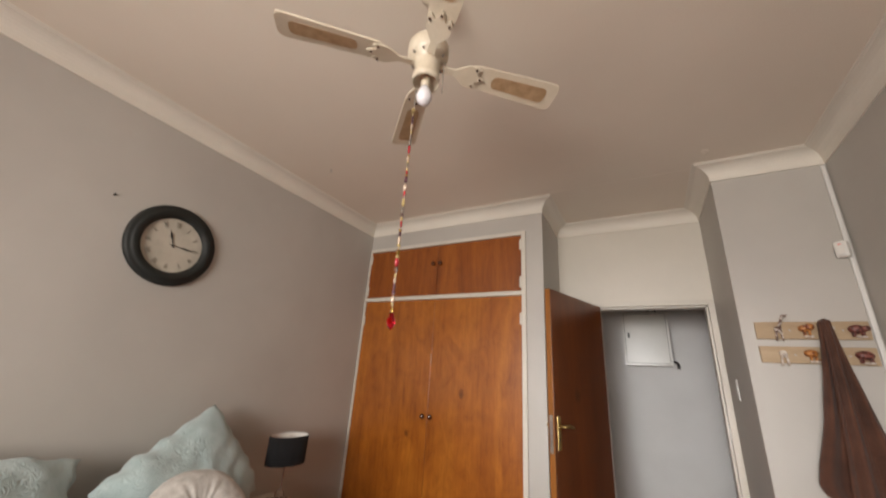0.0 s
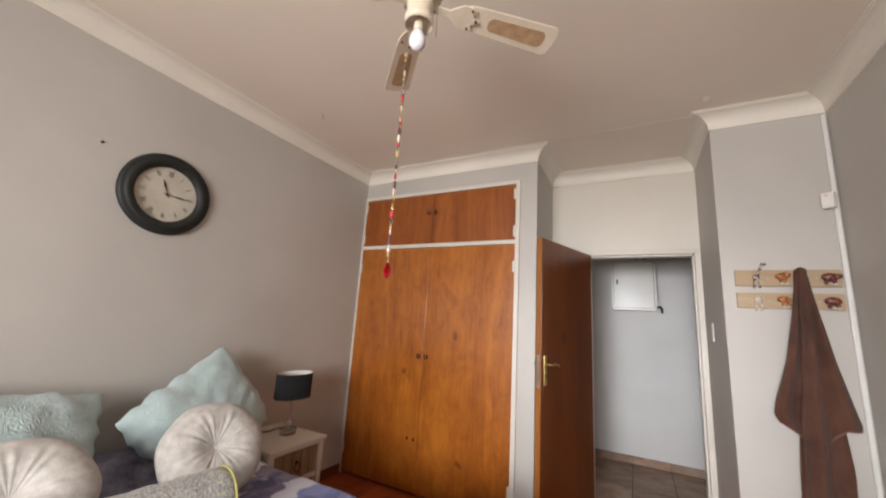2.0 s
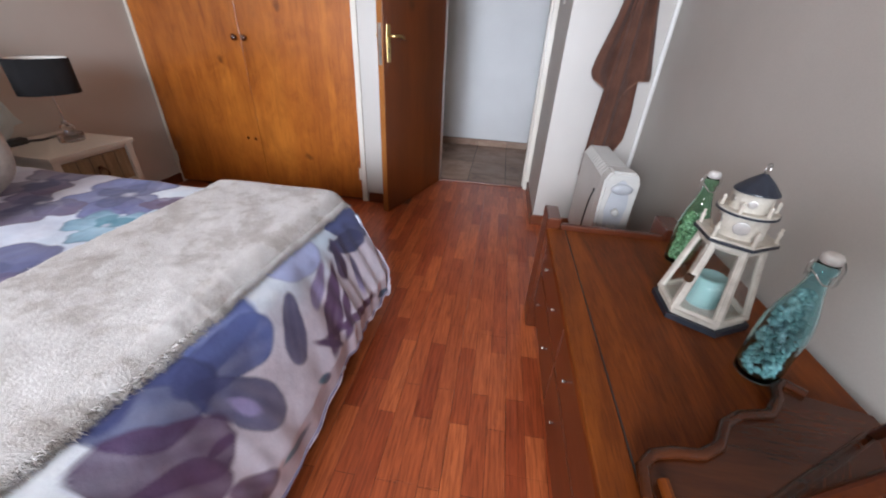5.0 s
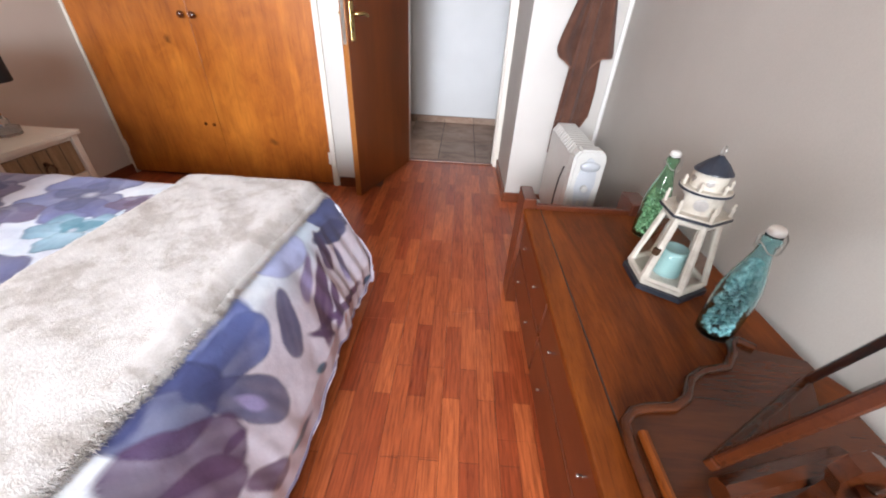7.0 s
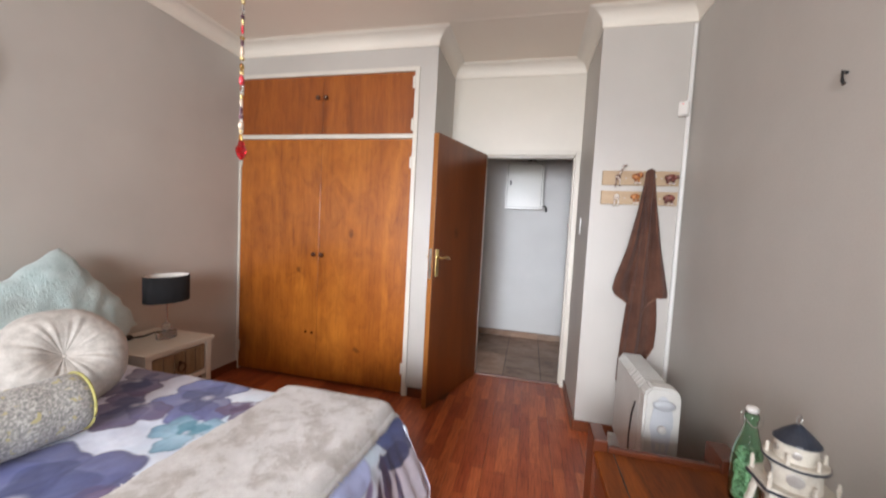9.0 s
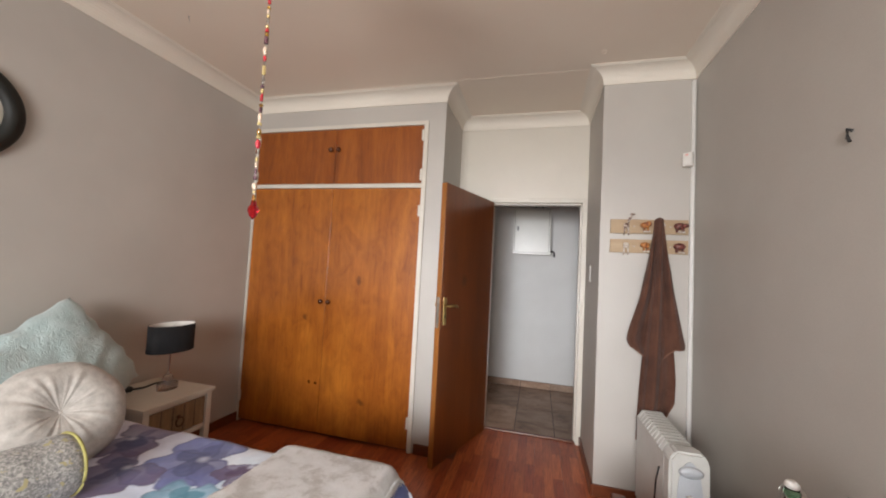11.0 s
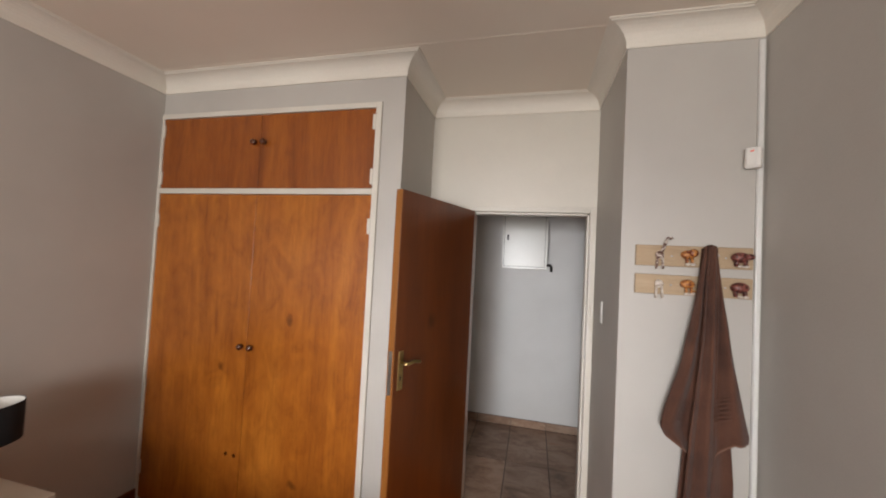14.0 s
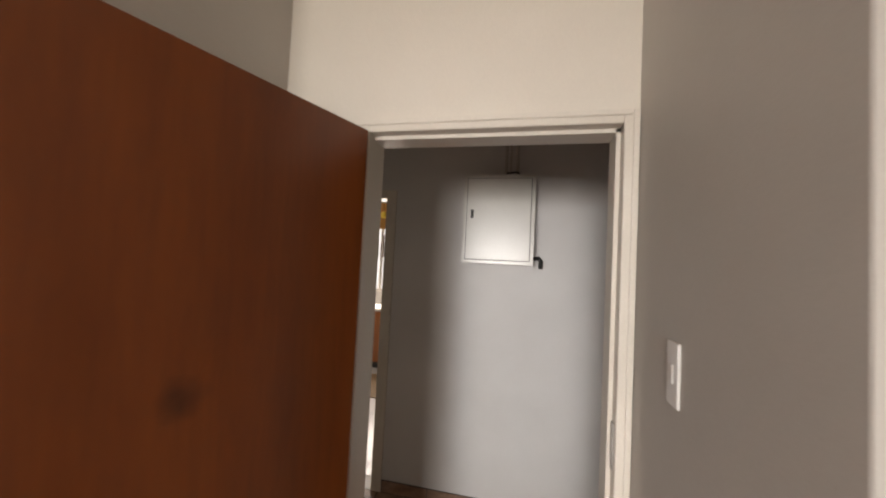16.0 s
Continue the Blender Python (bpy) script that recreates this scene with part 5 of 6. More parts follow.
def pillow(name, centre, size, turn, material, label, category, group="", puff=1.0, ears=0.0, seed=0):
    """A stuffed cushion: two bulging sheets that meet at a drawn-in seam."""
    n = 56
    u = np.linspace(-1, 1, n)
    U, V = [a.ravel() for a in np.meshgrid(u, u, indexing="ij")]
    w, h, d = size
    pts = []
    for sgn in (1, -1):
        bulge = np.clip((1 - U ** 2) * (1 - V ** 2), 0, 1) ** 0.5 * (1 + 0.10 * np.cos(4 * U) * np.cos(4 * V))
        x = w / 2 * U * (1 - 0.05 * (1 - np.abs(V) ** 2.5) * np.abs(U) ** 4) * (1 + ears * np.abs(U * V) ** 5)
        y = h / 2 * V * (1 - 0.05 * (1 - np.abs(U) ** 2.5) * np.abs(V) ** 4) * (1 + ears * np.abs(U * V) ** 5)
        z = sgn * d / 2 * bulge * puff * (1 + 0.30 * cheap_noise(U * 0.22 + seed, V * 0.22, 30 + seed)) + 0.035 * cheap_noise(U * 0.2, V * 0.2 + seed, 31 + seed)
        x, y = x * np.sqrt(1 - 0.17 * V ** 4), y * np.sqrt(1 - 0.17 * U ** 4)
        x, y = x + 0.007 * np.sin(17 * V + seed) * U ** 8, y + 0.007 * np.sin(15 * U + seed) * V ** 8
        x = x + 0.020 * cheap_noise(V * 0.5, U * 0.3 + seed, 40 + seed)
        y = y + 0.020 * cheap_noise(U * 0.5, V * 0.3 + seed, 41 + seed)
        pts.append(np.stack([x, y, z], 1))
    P = np.concatenate(pts)
    m = Matrix.Translation(centre) @ turn
    A = np.array(m)
    P = P @ A[:3, :3].T + A[:3, 3]
    faces = []
    for k, sgn in enumerate((1, -1)):
        for i in range(n - 1):
            for j in range(n - 1):
                a = k * n * n + i * n + j
                f = (a, a + n, a + n + 1, a + 1)
                faces.append(f if sgn > 0 else f[::-1])
    me = bpy.data.meshes.new(name)
    me.from_pydata([tuple(p) for p in P], [], faces)
    bm = bmesh.new()
    bm.from_mesh(me)
    bmesh.ops.remove_doubles(bm, verts=bm.verts[:], dist=0.0008)
    bm.to_mesh(me)
    bm.free()
    me.materials.append(material)
    for p in me.polygons:
        p.use_smooth = True
    return tagged(new(name, me), label, category, group)


def lean(yaw, back, roll=0.0):
    """Stands a cushion (its face along local z) facing +x, leaning back, rolled in its own plane."""
    return Matrix.Rotation(radians(yaw), 4, "Z") @ Matrix.Rotation(radians(90 - back), 4, "Y") @ Matrix.Rotation(radians(90 + roll), 4, "Z")


pillow("mint_pillow", (0.295, 3.53, 0.785), (0.70, 0.59, 0.30), lean(6, 24, 29), mint_cloth, "mint quilted pillow with corner ears leaning on the wall", "pillow", "mint pillows", 1.0, 0.05, 1)
pillow("mint_pillow", (0.28, 2.74, 0.775), (0.67, 0.55, 0.30), lean(-4, 30, -8), mint_cloth, "mint quilted pillow lying back against the wall", "pillow", "mint pillows", 1.0, 0.05, 2)
dark_print = plain("navy_flowered_pillow_cloth", (0.008, 0.012, 0.035), (0.22, 0.21, 0.29), 0.7, 12, 120, 0.2)
pillow("dark_pillow", (0.40, 3.12, 0.645), (0.70, 0.44, 0.15), Matrix.Rotation(radians(12), 4, "Y") @ Matrix.Rotation(radians(90), 4, "Z"), dark_print, "navy and grey flowered pillow lying flat behind the cushions", "pillow", "", 1.0, 0.04, 3)


def round_cushion(centre, R, r, turn, label):
    """A round pleated cushion, drawn to a button in the middle."""
    nu, nv = 200, 40
    pts = []
    rr = random.Random(int(centre[1] * 100))
    ph = [rr.uniform(0, 6.28) for _ in range(4)]
    for i in range(nu):
        a = 2 * math.pi * i / nu
        for j in range(nv):
            f = j / (nv - 1)
            b = math.pi * f
            rad = R * math.sin(b) ** 0.62 if 0 < f < 1 else 0.0
            z = r * math.cos(b)
            well = math.exp(-(rad / (0.30 * R)) ** 2)
            z *= 1 - 0.60 * well
            pleat = 0.40 * math.sin(11 * a + ph[0]) + 0.55 * math.sin(19 * a + ph[1]) + 0.40 * math.sin(27 * a + ph[2]) + 0.35 * math.sin(4 * a + ph[3])
            z *= 1 + 0.034 * pleat * math.exp(-((rad / R - 0.45) / 0.3) ** 2)
            rad *= 1 + 0.012 * math.sin(7 * a + ph[3])
            pts.append(Matrix.Translation(centre) @ turn @ Vector((rad * math.cos(a), rad * math.sin(a), z)))
    ob = mesh_grid("round_cushion", pts, nu, nv, velvet, closed_u=True)
    tagged(ob, label, "cushion", "round cushions")
    part("button", blob(bmesh.new(), Matrix.Translation(centre) @ turn @ Vector((0, 0, r * 0.30)), (0.014, 0.014, 0.014)), velvet, ob)
    return ob


round_cushion((0.665, 3.37, 0.745), 0.220, 0.088, lean(-14, 34), "round cream velvet cushion with radial pleats behind the bolster")
round_cushion((0.62, 2.74, 0.730), 0.225, 0.088, lean(-14, 46), "round cream velvet cushion with radial pleats, lying back")

# bolster
e0, e1 = Vector((0.980, 3.235, 0.683)), Vector((0.930, 2.685, 0.683))
axis = (e1 - e0).normalized()
BOL = Matrix.Translation(e0) @ axis.to_track_quat("Z", "Y").to_matrix().to_4x4()
ln = (e1 - e0).length
bol = thing("bolster_cushion", tuple((e0 + e1) / 2 - Vector((0, 0, 0.1))), "grey flowered bolster cushion with mustard piping on the quilt", "bolster")
prof = [(0.0, -0.012), (0.05, -0.014), (0.088, -0.006), (0.100, 0.004), (0.104, 0.02)] + [(0.105 + 0.002 * math.sin(k * 1.7), 0.02 + (ln - 0.04) * k / 18) for k in range(1, 18)] + [(0.104, ln - 0.02), (0.100, ln - 0.004), (0.088, ln + 0.006), (0.05, ln + 0.014), (0.0, ln + 0.012)]
part("roll", lathe(prof, (0, 0, 0), 48, BOL), tapestry, bol, "", True)
for zz in (0.002, ln - 0.002):
    ring = [BOL @ Vector((0.102 * math.cos(a), 0.102 * math.sin(a), zz)) for a in np.linspace(0, 2 * math.pi, 40)]
    part("piping", tube(ring, 0.0048, 8), piping_yellow, bol, "mustard piping", True)

# ---- nightstand and lamp ----
ns = thing("nightstand", (0.27, 4.06, 0), "white painted nightstand with a weathered wooden drawer", "nightstand")
NX1, NY0, NY1, NZ = 0.485, 3.845, 4.275, 0.570
part("top", boxed(0.022, NX1 + 0.015, NY0 - 0.012, NY1 + 0.012, NZ - 0.022, NZ, 0.003), white_paint, ns, "white top")
for x0 in (0.032, NX1 - 0.036):
    for y0 in (NY0, NY1 - 0.036):
        part("leg", boxed(x0, x0 + 0.036, y0, y0 + 0.036, 0.0, NZ - 0.0225, 0.002), white_paint, ns)
for y0 in (NY0 + 0.006, NY1 - 0.018):
    part("side_panel", boxed(0.069, NX1 - 0.037, y0, y0 + 0.012, 0.30, NZ - 0.023), white_paint, ns)
part("apron", boxed(NX1 - 0.030, NX1 - 0.008, NY0 + 0.037, NY1 - 0.037, NZ - 0.045, NZ - 0.0225, 0.001), white_paint, ns)
part("rail", boxed(NX1 - 0.030, NX1 - 0.006, NY0 + 0.037, NY1 - 0.037, 0.325, 0.352, 0.001), white_paint, ns)
part("shelf", boxed(0.04, NX1 - 0.012, NY0 + 0.020, NY1 - 0.020, 0.10, 0.118, 0.001), white_paint, ns)
dr = part("drawer", boxed(0.08, NX1 - 0.010, NY0 + 0.040, NY1 - 0.040, 0.355, NZ - 0.048, 0.002), drawer_wood, ns, "weathered bare-wood drawer")
for k in range(1, 5):
    yb = NY0 + 0.040 + k * (NY1 - NY0 - 0.08) / 5
    part("groove_or_shade", boxed(NX1 - 0.0105, NX1 - 0.0085, yb - 0.0015, yb + 0.0015, 0.358, NZ - 0.051), black_rubber, dr)
ringpts = [(NX1 + 0.006, (NY0 + NY1) / 2 + 0.024 * math.cos(a), 0.428 + 0.026 * math.sin(a)) for a in np.linspace(0, 2 * math.pi, 24)]
part("ring_handle", tube(ringpts, 0.004, 7), bracket_rust, dr, "dark iron ring handle", True)
part("handle_boss", lathe([(0, 0), (0.011, 0), (0.008, 0.012), (0, 0.014)], (NX1 - 0.0095, (NY0 + NY1) / 2, 0.456), 12, Matrix.Rotation(radians(90), 4, "Y")), bracket_rust, dr)

LX, LY = 0.285, 4.130
lamp = thing("table_lamp", (LX, LY, NZ), "table lamp with black drum shade and chrome and crystal foot", "table lamp")
OV = Matrix.Diagonal((0.70, 1.0, 1, 1))
part("foot", lathe([(0, 0.0), (0.060, 0.0), (0.062, 0.004), (0.062, 0.036), (0.058, 0.040), (0, 0.040)], (LX, LY, NZ + 0.0005), 32, OV), glass("smoky_acrylic", (0.50, 0.50, 0.52), 0.15), lamp, "smoky clear acrylic foot")
part("crystal_ball", lathe([(0, 0), (0.018, 0.006), (0.030, 0.022), (0.030, 0.034), (0.018, 0.050), (0, 0.056)], (LX, LY, NZ + 0.0405), 8), crystal, lamp, "faceted crystal ball")
part("collar", lathe([(0.012, 0.094), (0.016, 0.098), (0.016, 0.104), (0.006, 0.110)], (LX, LY, NZ), 16), chrome, lamp)
part("stem", lathe([(0.005, 0.096), (0.005, 0.37)], (LX, LY, NZ), 12), chrome, lamp)
shade_bm = lathe([(0.137, 0.240), (0.137, 0.405), (0.1345, 0.405), (0.1345, 0.240), (0.137, 0.240)], (LX, LY, NZ), 48, OV)
part("shade", shade_bm, black_cloth, lamp, "black fabric drum shade", True)
part("lining", lathe([(0.1338, 0.243), (0.1338, 0.404)], (LX, LY, NZ), 48, OV), shade_lining, lamp, "white shade lining", True)
bm = bmesh.new()
for k in range(3):
    a = 2 * math.pi * k / 3 + 0.4
    tube([(LX, LY, NZ + 0.365), (LX + 0.092 * math.cos(a), LY + 0.131 * math.sin(a), NZ + 0.395)], 0.0022, 6, bm)
part("spider", bm, chrome, lamp)
charger = thing("phone_charger", (0.16, 4.0, NZ), "black charger plug and lead lying on the nightstand", "charger")
part("plug", boxed(0.11, 0.16, 3.93, 4.02, NZ + 0.0005, NZ + 0.032, 0.008), black_rubber, charger)
part("lead", tube([(0.15, 4.02, NZ + 0.012), (0.16, 4.08, NZ + 0.006), (0.14, 4.16, NZ + 0.006), (0.18, 4.24, NZ + 0.010), (0.16, 4.255, NZ + 0.016)], 0.006), black_rubber, charger)

# ---- dresser ----
DX, DY0, DY1, DZ = 2.820, 2.30, 3.830, 0.520
dresser = thing("dresser", (3.15, 3.1, 0), "low brown wooden dresser with small metal drawer knobs", "dresser")
part("top", boxed(DX + 0.0726, 3.425, DY0, DY1 - 0.03, DZ - 0.022, DZ, 0.003), dresser_wood, dresser, "brown polished top")
part("front_edge", boxed(DX, DX + 0.070, DY0, DY1 - 0.03, DZ - 0.026, DZ + 0.002, 0.004), dresser_wood, dresser, "rounded front edge board")
part("groove_or_shade", boxed(DX + 0.0700, DX + 0.0725, DY0, DY1 - 0.03, DZ - 0.010, DZ + 0.0012), black_rubber, dresser, "dark joint along the top")
# Black strip stands for the shade under the overhanging edge board.
part("groove_or_shade", boxed(DX + 0.006, DX + 0.0118, DY0, DY1 - 0.03, DZ - 0.036, DZ - 0.0262), black_rubber, dresser, "black strip in place of the shade below the edge board")
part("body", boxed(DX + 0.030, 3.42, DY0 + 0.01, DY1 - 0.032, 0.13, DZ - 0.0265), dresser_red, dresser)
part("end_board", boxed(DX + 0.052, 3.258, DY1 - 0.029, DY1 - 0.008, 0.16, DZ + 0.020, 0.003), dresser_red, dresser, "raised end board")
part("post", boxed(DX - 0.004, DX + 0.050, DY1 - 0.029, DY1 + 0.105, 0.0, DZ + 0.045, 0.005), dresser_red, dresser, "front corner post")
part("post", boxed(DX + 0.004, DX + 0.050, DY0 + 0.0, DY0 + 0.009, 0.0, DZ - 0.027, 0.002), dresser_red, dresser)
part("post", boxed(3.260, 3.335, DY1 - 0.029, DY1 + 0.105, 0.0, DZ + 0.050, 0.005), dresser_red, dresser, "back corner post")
part("leg", boxed(3.36, 3.42, DY0 + 0.02, DY0 + 0.08, 0.0, 0.1295, 0.004), dresser_red, dresser)
knob_prof = [(0, 0), (0.003, 0), (0.0025, 0.005), (0.0042, 0.007), (0.0042, 0.010), (0, 0.011)]
for y0, y1 in ((3.275, 3.795), (2.66, 3.265), (2.33, 2.65)):
    for z0, z1 in ((0.330, 0.485), (0.150, 0.320)):
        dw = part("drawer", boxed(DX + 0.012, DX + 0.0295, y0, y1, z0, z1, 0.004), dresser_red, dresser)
        for yk in (y0 + 0.15, y1 - 0.13):
            part("knob", lathe(knob_prof, (DX + 0.012, yk, (z0 + z1) / 2), 14, Matrix.Rotation(radians(-90), 4, "Y")), steel, dw, "small bright metal knob", True)


# ---- things on the dresser ----
def hexagon(r, k=6, off=0.0):
    return [(r * math.cos(2 * math.pi * i / k + off), r * math.sin(2 * math.pi * i / k + off)) for i in range(k)]


def lantern(x, y, z, turn):
    t = thing("lighthouse_lantern", (x, y, z), "white and navy wooden lighthouse candle lantern on the dresser", "lantern")
    B = Matrix.Translation((x, y, z)) @ Matrix.Rotation(radians(turn), 4, "Z") @ Matrix.Diagonal((1.07, 1.07, 1.03, 1))
    part("plinth", slab(hexagon(0.112), 0.0005, 0.016, B), navy_paint, t, "navy hexagonal plinth")
    part("floor_board", slab(hexagon(0.100), 0.0162, 0.028, B), lantern_white, t)
    z0, z1, r0, r1 = 0.0282, 0.225, 0.098, 0.062
    for i in range(6):
        a0, a1 = 2 * math.pi * i / 6, 2 * math.pi * (i + 1) / 6
        p0, p1 = Vector((r0 * math.cos(a0), r0 * math.sin(a0), z0)), Vector((r1 * math.cos(a0), r1 * math.sin(a0), z1))
        part("corner_post", tube([B @ p0, B @ p1], 0.0085, 6), lantern_white, t)
        q0, q1 = Vector((r0 * math.cos(a1), r0 * math.sin(a1), z0)), Vector((r1 * math.cos(a1), r1 * math.sin(a1), z1))
        for f, wd in ((0.035, 0.009), (0.965, 0.008)):
            a, b = p0.lerp(p1, f), q0.lerp(q1, f)
            part("rail", tube([B @ a, B @ b], wd, 6), lantern_white, t)
        for f in (0.07, 0.93):
            a, b = p0.lerp(q0, f), p1.lerp(q1, f)
            part("stile", tube([B @ a, B @ b], 0.0065, 6), lantern_white, t)
        bm = bmesh.new()
        n = ((q0 - p0).cross(p1 - p0)).normalized() * 0.001
        vs = [bm.verts.new(B @ (v.lerp((p0 + q0 + p1 + q1) / 4, 0.08) + s)) for s in (n, -n) for v in (p0, q0, q1, p1)]
        for f in ((0, 1, 2, 3), (7, 6, 5, 4), (0, 4, 5, 1), (1, 5, 6, 2), (2, 6, 7, 3), (3, 7, 4, 0)):
            bm.faces.new([vs[k] for k in f])
        g = part("pane", bm, clear_glass, t, "clear glass pane")
        g.visible_shadow = False
    part("catch", boxed(-0.010, 0.010, -0.008, 0.008, -0.010, 0.010, 0.002, B @ Matrix.Translation(((r0 + r1) / 2 * math.cos(radians(180)) - 0.006, 0.0, 0.125))), bracket_rust, t, "rusty catch")
    part("candle", lathe([(0, 0.029), (0.036, 0.029), (0.036, 0.112), (0.033, 0.115), (0.010, 0.110), (0, 0.109)], (0, 0, 0), 24, B), candle_wax, t, "turquoise pillar candle")
    part("deck_edge", slab(hexagon(0.085), 0.2335, 0.240, B), navy_paint, t, "navy gallery edge")
    part("deck", slab(hexagon(0.082), 0.2402, 0.246, B), lantern_white, t, "white gallery deck")
    for i in range(6):
        a = 2 * math.pi * i / 6
        part("baluster", lathe([(0, 0), (0.005, 0), (0.004, 0.012), (0.0055, 0.022), (0.003, 0.028), (0.004, 0.034), (0, 0.037)], (0.074 * math.cos(a), 0.074 * math.sin(a), 0.2462), 8, None), lantern_white, t, "little turned baluster").data.transform(B)
        part("upper_baluster", lathe([(0, 0), (0.0045, 0), (0.0035, 0.012), (0.0045, 0.020), (0, 0.026)], (0.052 * math.cos(a + 0.3), 0.052 * math.sin(a + 0.3), 0.309), 8, None), lantern_white, t).data.transform(B)
    part("drum", lathe([(0.052, 0.2462), (0.049, 0.300), (0, 0.300)], (0, 0, 0), 32, B), lantern_white, t, "white round drum", True)
    part("ring_edge", lathe([(0, 0.3005), (0.061, 0.3005), (0.061, 0.306), (0, 0.306)], (0, 0, 0), 32, B), navy_paint, t, "navy ring")
    part("ring_deck", lathe([(0, 0.3062), (0.059, 0.3062), (0.059, 0.309), (0, 0.309)], (0, 0, 0), 32, B), lantern_white, t)
    part("lamp_room", lathe([(0.040, 0.3092), (0.039, 0.350), (0, 0.350)], (0, 0, 0), 28, B), lantern_white, t, "white lamp room", True)
    for a, zz, r in ((150, 0.274, 0.052), (215, 0.274, 0.052), (150, 0.330, 0.041), (215, 0.330, 0.041)):
        hole = B @ Matrix.Rotation(radians(a), 4, "Z") @ Matrix.Translation((r, 0, zz)) @ Matrix.Rotation(radians(90), 4, "Y")
        k = 0.013 if r > 0.05 else 0.007
        part("porthole", lathe([(0, 0.0008), (k, 0.0008), (k * 1.25, 0.0005), (k * 1.25, -0.003)], (0, 0, 0), 16, hole), steel, t, "round porthole")
    part("roof", lathe([(0, 0.350), (0.044, 0.3502), (0.043, 0.354), (0.026, 0.374), (0.006, 0.392), (0, 0.394)], (0, 0, 0), 24, B), navy_paint, t, "navy conical roof")
    ring = [B @ Vector((0.009 * math.cos(a), 0, 0.404 + 0.011 * math.sin(a))) for a in np.linspace(0, 6.28, 18)]
    part("hanging_ring", tube(ring, 0.0022, 6), steel, t, "wire ring")
    return t


lantern(3.204, 3.372, DZ + 0.0005, 28)


def pebbles(seed, fill, radius_at, mats_stops, name, parent, base, count):
    """A heap of flat glass pebbles inside a bottle."""
    m, n, l, b = nodes_of(name)
    geo = n.new("ShaderNodeNewGeometry")
    l.new(ramp_of(n, l, geo.outputs["Random Per Island"], mats_stops), b.inputs["Base Color"])
    b.inputs["Roughness"].default_value = 0.5
    rr = random.Random(seed)
    bm = bmesh.new()
    for _ in range(count):
        z = rr.uniform(0.012, fill)
        rad = max(0.004, radius_at(z) - 0.0128) * math.sqrt(rr.uniform(0.35, 1))
        a = rr.uniform(0, 6.28)
        blob(bm, (base[0] + rad * math.cos(a), base[1] + rad * math.sin(a), base[2] + z), (rr.uniform(0.007, 0.0105), rr.uniform(0.006, 0.009), rr.uniform(0.003, 0.005)), Euler((rr.uniform(0, 3), rr.uniform(0, 3), rr.uniform(0, 3))).to_matrix().to_4x4(), 1)
    return part("pebbles", bm, m, parent, "glossy glass pebbles", True)


def bottle(x, y, z, material, stops, seed, label, fill, count):
    t = thing("swing_top_bottle", (x, y, z), label, "bottle", "pebble bottles")
    out = [(0.0, 0.0), (0.034, 0.0), (0.040, 0.006), (0.042, 0.03), (0.042, 0.12), (0.040, 0.15), (0.033, 0.185), (0.023, 0.220), (0.0175, 0.245), (0.0165, 0.268), (0.0195, 0.270), (0.0195, 0.282), (0.0165, 0.284), (0.0165, 0.290)]
    inn = [(r - 0.0025, h) for r, h in out[::-1] if h > 0.005] + [(0.030, 0.005), (0.0, 0.005)]
    b = part("glass", lathe(out + inn, (x, y, z + 0.0005), 36), material, t, "ribbed tinted glass", True)
    b.visible_shadow = False
    zs, rs = [h for _, h in out[1:]], [r for r, _ in out[1:]]
    pebbles(seed, fill, lambda h: float(np.interp(h, zs, rs)), stops, "pebble_glass", t, (x, y, z), count)
    part("stopper", lathe([(0, 0.286), (0.013, 0.2905), (0.0165, 0.293), (0.0165, 0.303), (0.012, 0.309), (0, 0.310)], (x, y, z), 20), plastic_white, t, "white ceramic stopper", True)
    wire = [(x + 0.020 * math.cos(a), y + 0.020 * math.sin(a), z + 0.262 + 0.010 * math.cos(2 * a)) for a in np.linspace(0, 6.28, 22)]
    wb = tube(wire, 0.0014, 6)
    tube([(x + 0.018, y - 0.006, z + 0.298), (x + 0.026, y - 0.008, z + 0.282), (x + 0.026, y - 0.009, z + 0.25), (x + 0.021, y - 0.008, z + 0.243)], 0.0014, 6, wb)
    tube([(x - 0.018, y + 0.006, z + 0.298), (x - 0.026, y + 0.008, z + 0.282), (x - 0.022, y + 0.009, z + 0.256)], 0.0014, 6, wb)
    part("wire_clasp", wb, steel, t, "wire clasp")
    grow = Matrix.Translation((x, y, z)) @ Matrix.Scale(1.05, 4) @ Matrix.Translation((-x, -y, -z))
    for piece in t.children:
        piece.data.transform(grow)
    return t


TEALS = [(0.0, (0.26, 0.40, 0.39)), (0.3, (0.36, 0.52, 0.51)), (0.7, (0.46, 0.63, 0.61)), (1.0, (0.60, 0.73, 0.71))]
GREENS = [(0.0, (0.20, 0.28, 0.17)), (0.35, (0.32, 0.41, 0.27)), (0.7, (0.42, 0.51, 0.36)), (1.0, (0.58, 0.63, 0.51))]
bottle(3.238, 3.148, DZ, teal_glass, TEALS, 4, "teal glass swing-top bottle filled with turquoise pebbles", 0.222, 380)
bottle(3.256, 3.652, DZ, green_glass, GREENS, 5, "green glass swing-top bottle filled with green pebbles", 0.175, 300)

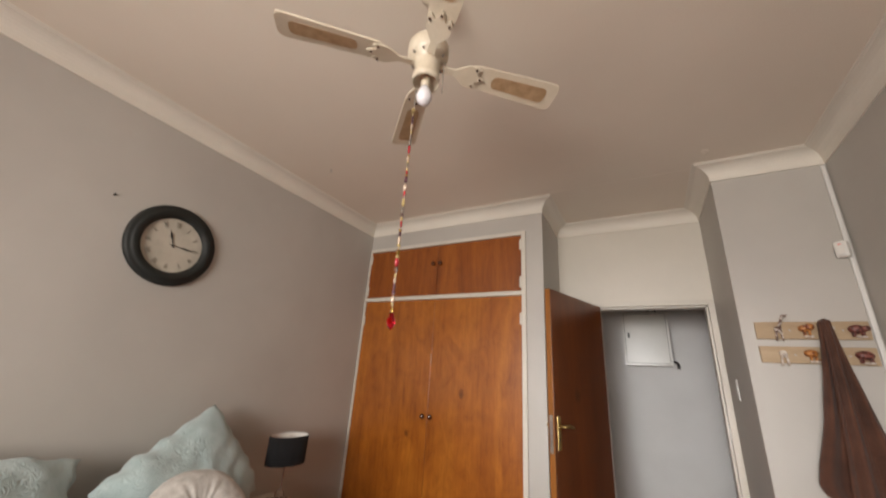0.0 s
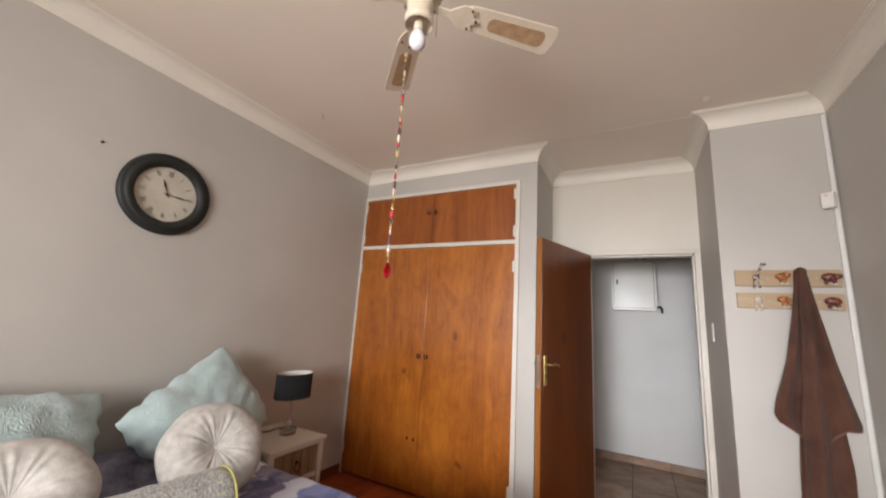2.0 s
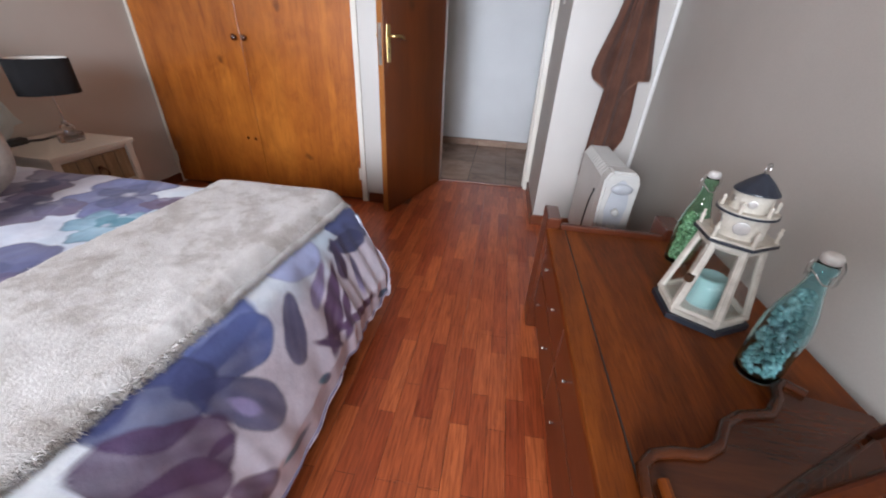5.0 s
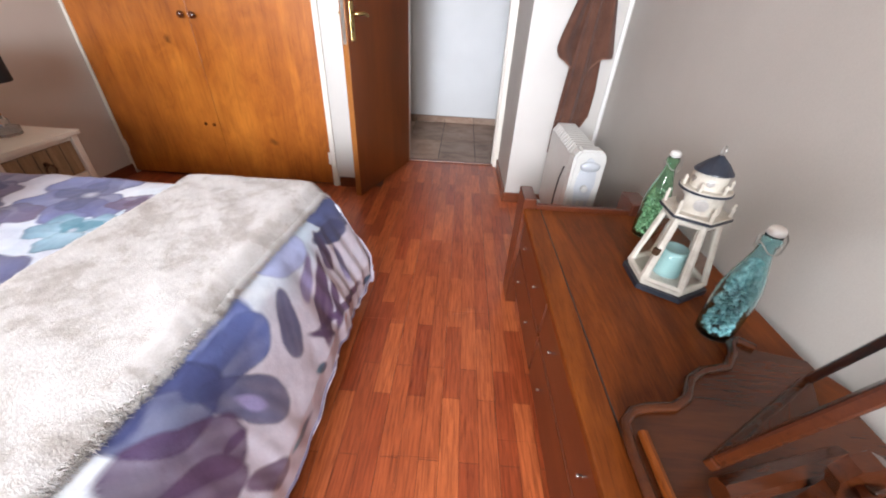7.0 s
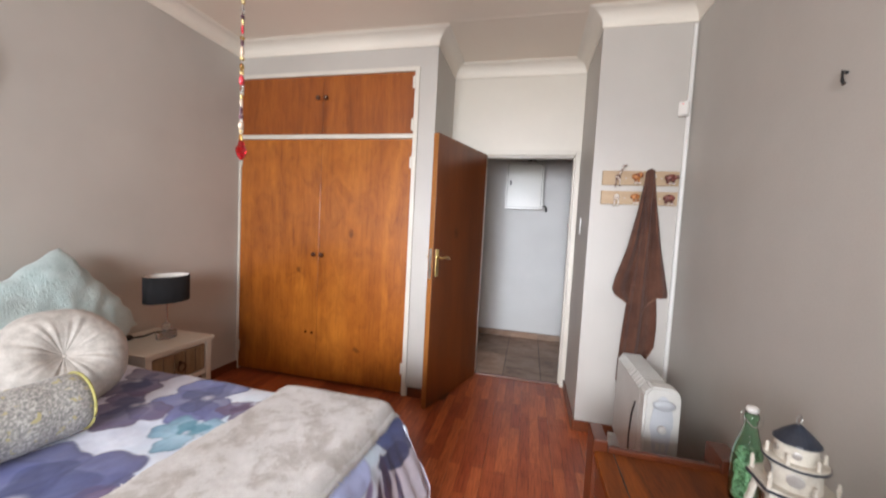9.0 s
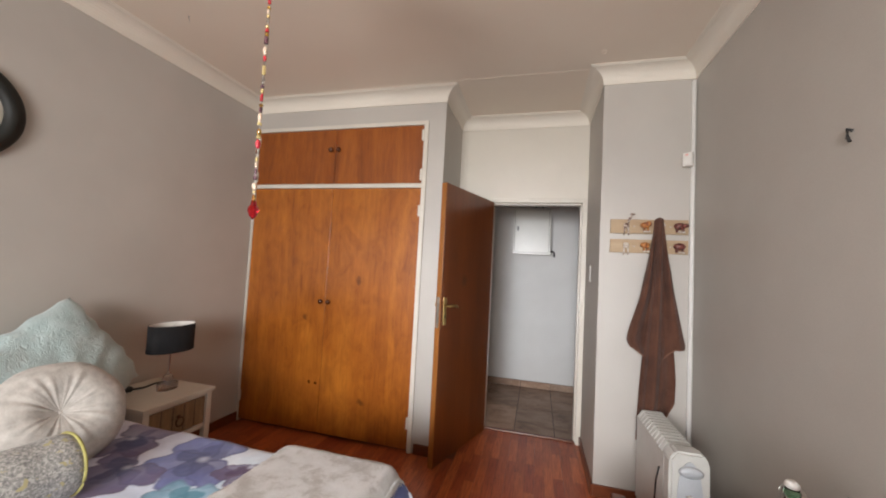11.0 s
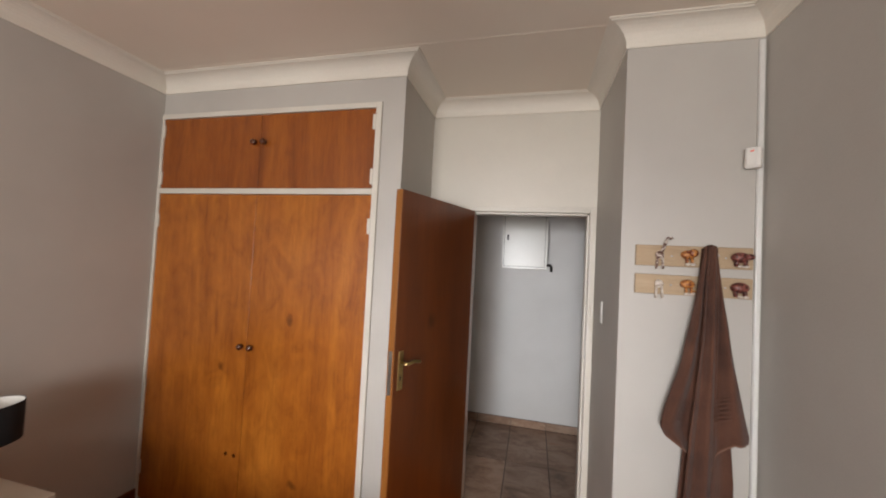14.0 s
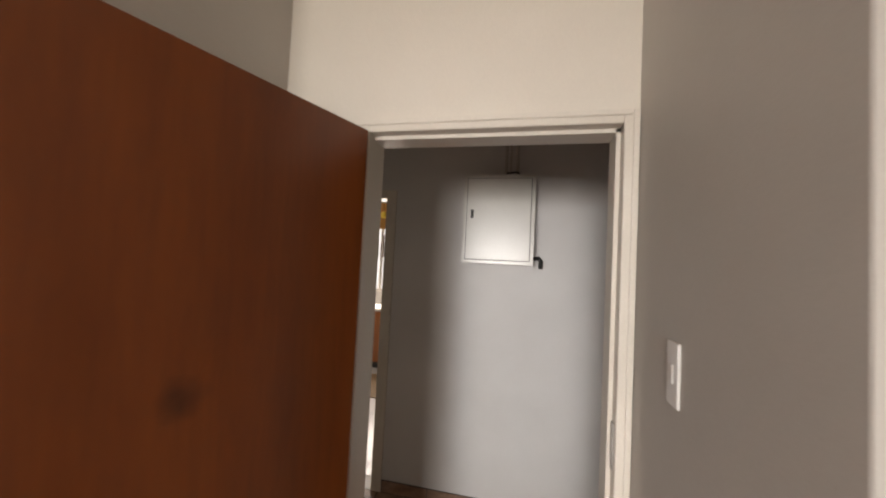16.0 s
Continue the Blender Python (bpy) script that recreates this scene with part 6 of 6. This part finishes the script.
# swing mirror at the near end of the dresser
mir = thing("dressing_mirror", (3.15, 2.75, DZ), "carved brown wooden swing mirror tipped back on a scrolled base", "mirror")
scroll = [(3.40, 3.05), (3.290, 3.075), (3.262, 3.100), (3.238, 3.085), (3.222, 3.050), (3.182, 3.008), (3.118, 2.993), (3.078, 2.966), (3.045, 2.915), (3.005, 2.892), (2.955, 2.888), (2.917, 2.876), (2.892, 2.850), (2.886, 2.80), (2.890, 2.40), (3.40, 2.40)]
part("base_board", slab(scroll, DZ + 0.0005, DZ + 0.022), carved_wood, mir, "scalloped base board")
rim = tube([(x, y, DZ + 0.026) for x, y in scroll[1:15]], 0.011, 10)
part("rim", rim, carved_wood, mir, "rounded moulded rim", True)
part("front_bead", tube([(2.918, 2.83, DZ + 0.030), (2.920, 2.40, DZ + 0.030)], 0.010, 8), dresser_wood, mir)
A = Vector((2.925, 2.715, DZ + 0.142))
ux = Vector((0.27, 0.17, 0.0)).normalized()
uy = Vector((0.012, -0.02, 0.10))
uy = (uy - ux * uy.dot(ux)).normalized()
uz = ux.cross(uy)
MIR = Matrix(((ux.x, uy.x, uz.x, A.x), (ux.y, uy.y, uz.y, A.y), (ux.z, uy.z, uz.z, A.z), (0, 0, 0, 1)))
W_, H_ = 0.315, 0.36
for x0, x1, y0, y1 in ((0, W_, 0, 0.022), (0, W_, H_ - 0.022, H_), (0, 0.022, 0.023, H_ - 0.023), (W_ - 0.022, W_, 0.023, H_ - 0.023)):
    part("frame_rail", boxed(x0, x1, y0, y1, -0.009, 0.009, 0.004, MIR), carved_wood, mir)
part("mirror_glass", boxed(0.021, W_ - 0.021, 0.021, H_ - 0.021, -0.002, 0.003, 0, MIR), mirror_silver, mir, "mirror glass")
part("cross_bar", tube([(2.94, 2.69, DZ + 0.125), (3.15, 2.745, DZ + 0.14)], 0.020, 8), carved_wood, mir, "orange-brown cross bar")


def upright(px, py):
    """A lyre-shaped upright with a turned tightening knob."""
    out = [(-0.10, 0.0), (-0.095, 0.03), (-0.06, 0.042), (-0.03, 0.060), (-0.018, 0.10), (-0.012, 0.15), (-0.030, 0.185), (-0.022, 0.215), (0.0, 0.226), (0.022, 0.215), (0.030, 0.185), (0.012, 0.15), (0.018, 0.10), (0.03, 0.060), (0.06, 0.042), (0.095, 0.03), (0.10, 0.0)]
    mm = Matrix.Translation((px, py, DZ + 0.0225)) @ Matrix.Rotation(radians(90), 4, "X") 
    bm = slab([(a, b) for a, b in out], -0.011, 0.011, mm)
    up = part("upright", bm, carved_wood, mir, "lyre-shaped carved upright")
    part("tightening_knob", lathe([(0, 0), (0.010, 0.0), (0.010, 0.012), (0.021, 0.018), (0.021, 0.028), (0.012, 0.034), (0, 0.035)], (px, py - 0.0112, DZ + 0.20), 20, Matrix.Rotation(radians(90), 4, "X")), dark_knob, up, "dark turned knob", True)


upright(3.075, 2.685)

# ---- floors, piece by piece ----
floor = structure(part("floor", boxed(-0.15, XR + 0.15, -0.15, 5.695, -0.12, -0.0125), base_wood), "red three-strip laminate floor", "floor")
cache = {}
bw, bl = 0.195, 1.28


def board(w, l_):
    key = (round(w, 3), round(l_, 3))
    if key not in cache:
        bm = boxed(0, w - 0.0006, 0, l_ - 0.0006, -0.0122, 0.0, 0.0008)
        me = bpy.data.meshes.new("board")
        bm.to_mesh(me)
        bm.free()
        me.materials.append(laminate)
        cache[key] = me
    return cache[key]


for i in range(19):
    x = 0.0 + i * bw
    w = min(bw, XR - x)
    if w < 0.02:
        continue
    y = -((i * 0.47) % 1.0) * bl
    while y < 5.66:
        a, b = max(y, 0.0), min(y + bl, 5.656)
        inside = [(a, b)]
        if x + w > XB + 0.001:
            if b > YH and XB - x > 0.02:
                c0 = max(a, YH - 0.001)
                o = new("board", board(XB - x, b - c0))
                o.location = (x, c0, 0.0)
                o.parent = floor
            b = min(b, YH - 0.001)
        if x < XA and b > YW:
            b = min(b, YW + 0.02)
        if b - a > 0.02:
            o = new("board", board(w, b - a))
            o.location = (x, a, 0.0)
            o.parent = floor
        y += bl

tile_me = {}


def tile(w, l_, h, material, gap=0.006):
    key = (round(w, 3), round(l_, 3), material.name)
    if key not in tile_me:
        bm = boxed(gap / 2, w - gap / 2, gap / 2, l_ - gap / 2, -h, 0.0, 0.0015)
        me = bpy.data.meshes.new("tile")
        bm.to_mesh(me)
        bm.free()
        me.materials.append(material)
        tile_me[key] = me
    return tile_me[key]


tx0, ts = 2.351, 0.352
for i in range(-8, 5):
    for y0, y1 in ((5.697, 6.312), (6.312, YC - 0.008)):
        o = new("tile", tile(ts, y1 - y0, 0.003, slate))
        o.location, o.parent = (tx0 + i * ts, y0, 0.0), sub
for i in range(-2, 5):
    x0, x1 = max(tx0 + i * ts, 1.668), min(tx0 + (i + 1) * ts, 4.19)
    if x1 - x0 > 0.03:
        o = new("tile", tile(x1 - x0, 0.080, 0.006, slate, 0.004))
        o.matrix_basis = Matrix.Translation((x0, YC - 0.0125, 0.001)) @ Matrix.Rotation(radians(90), 4, "X")
        o.parent = sk
kt = plain("white_kitchen_tile", (0.66, 0.67, 0.69), (0.74, 0.75, 0.77), 0.25)
kf = bpy.data.objects["floor_kitchen"]
for i in range(-4, 6):
    for j in range(9):
        o = new("tile", tile(0.36, 0.36, 0.003, kt, 0.006))
        o.location, o.parent = (i * 0.36, YC + 0.14 + j * 0.36, 0.0), kf
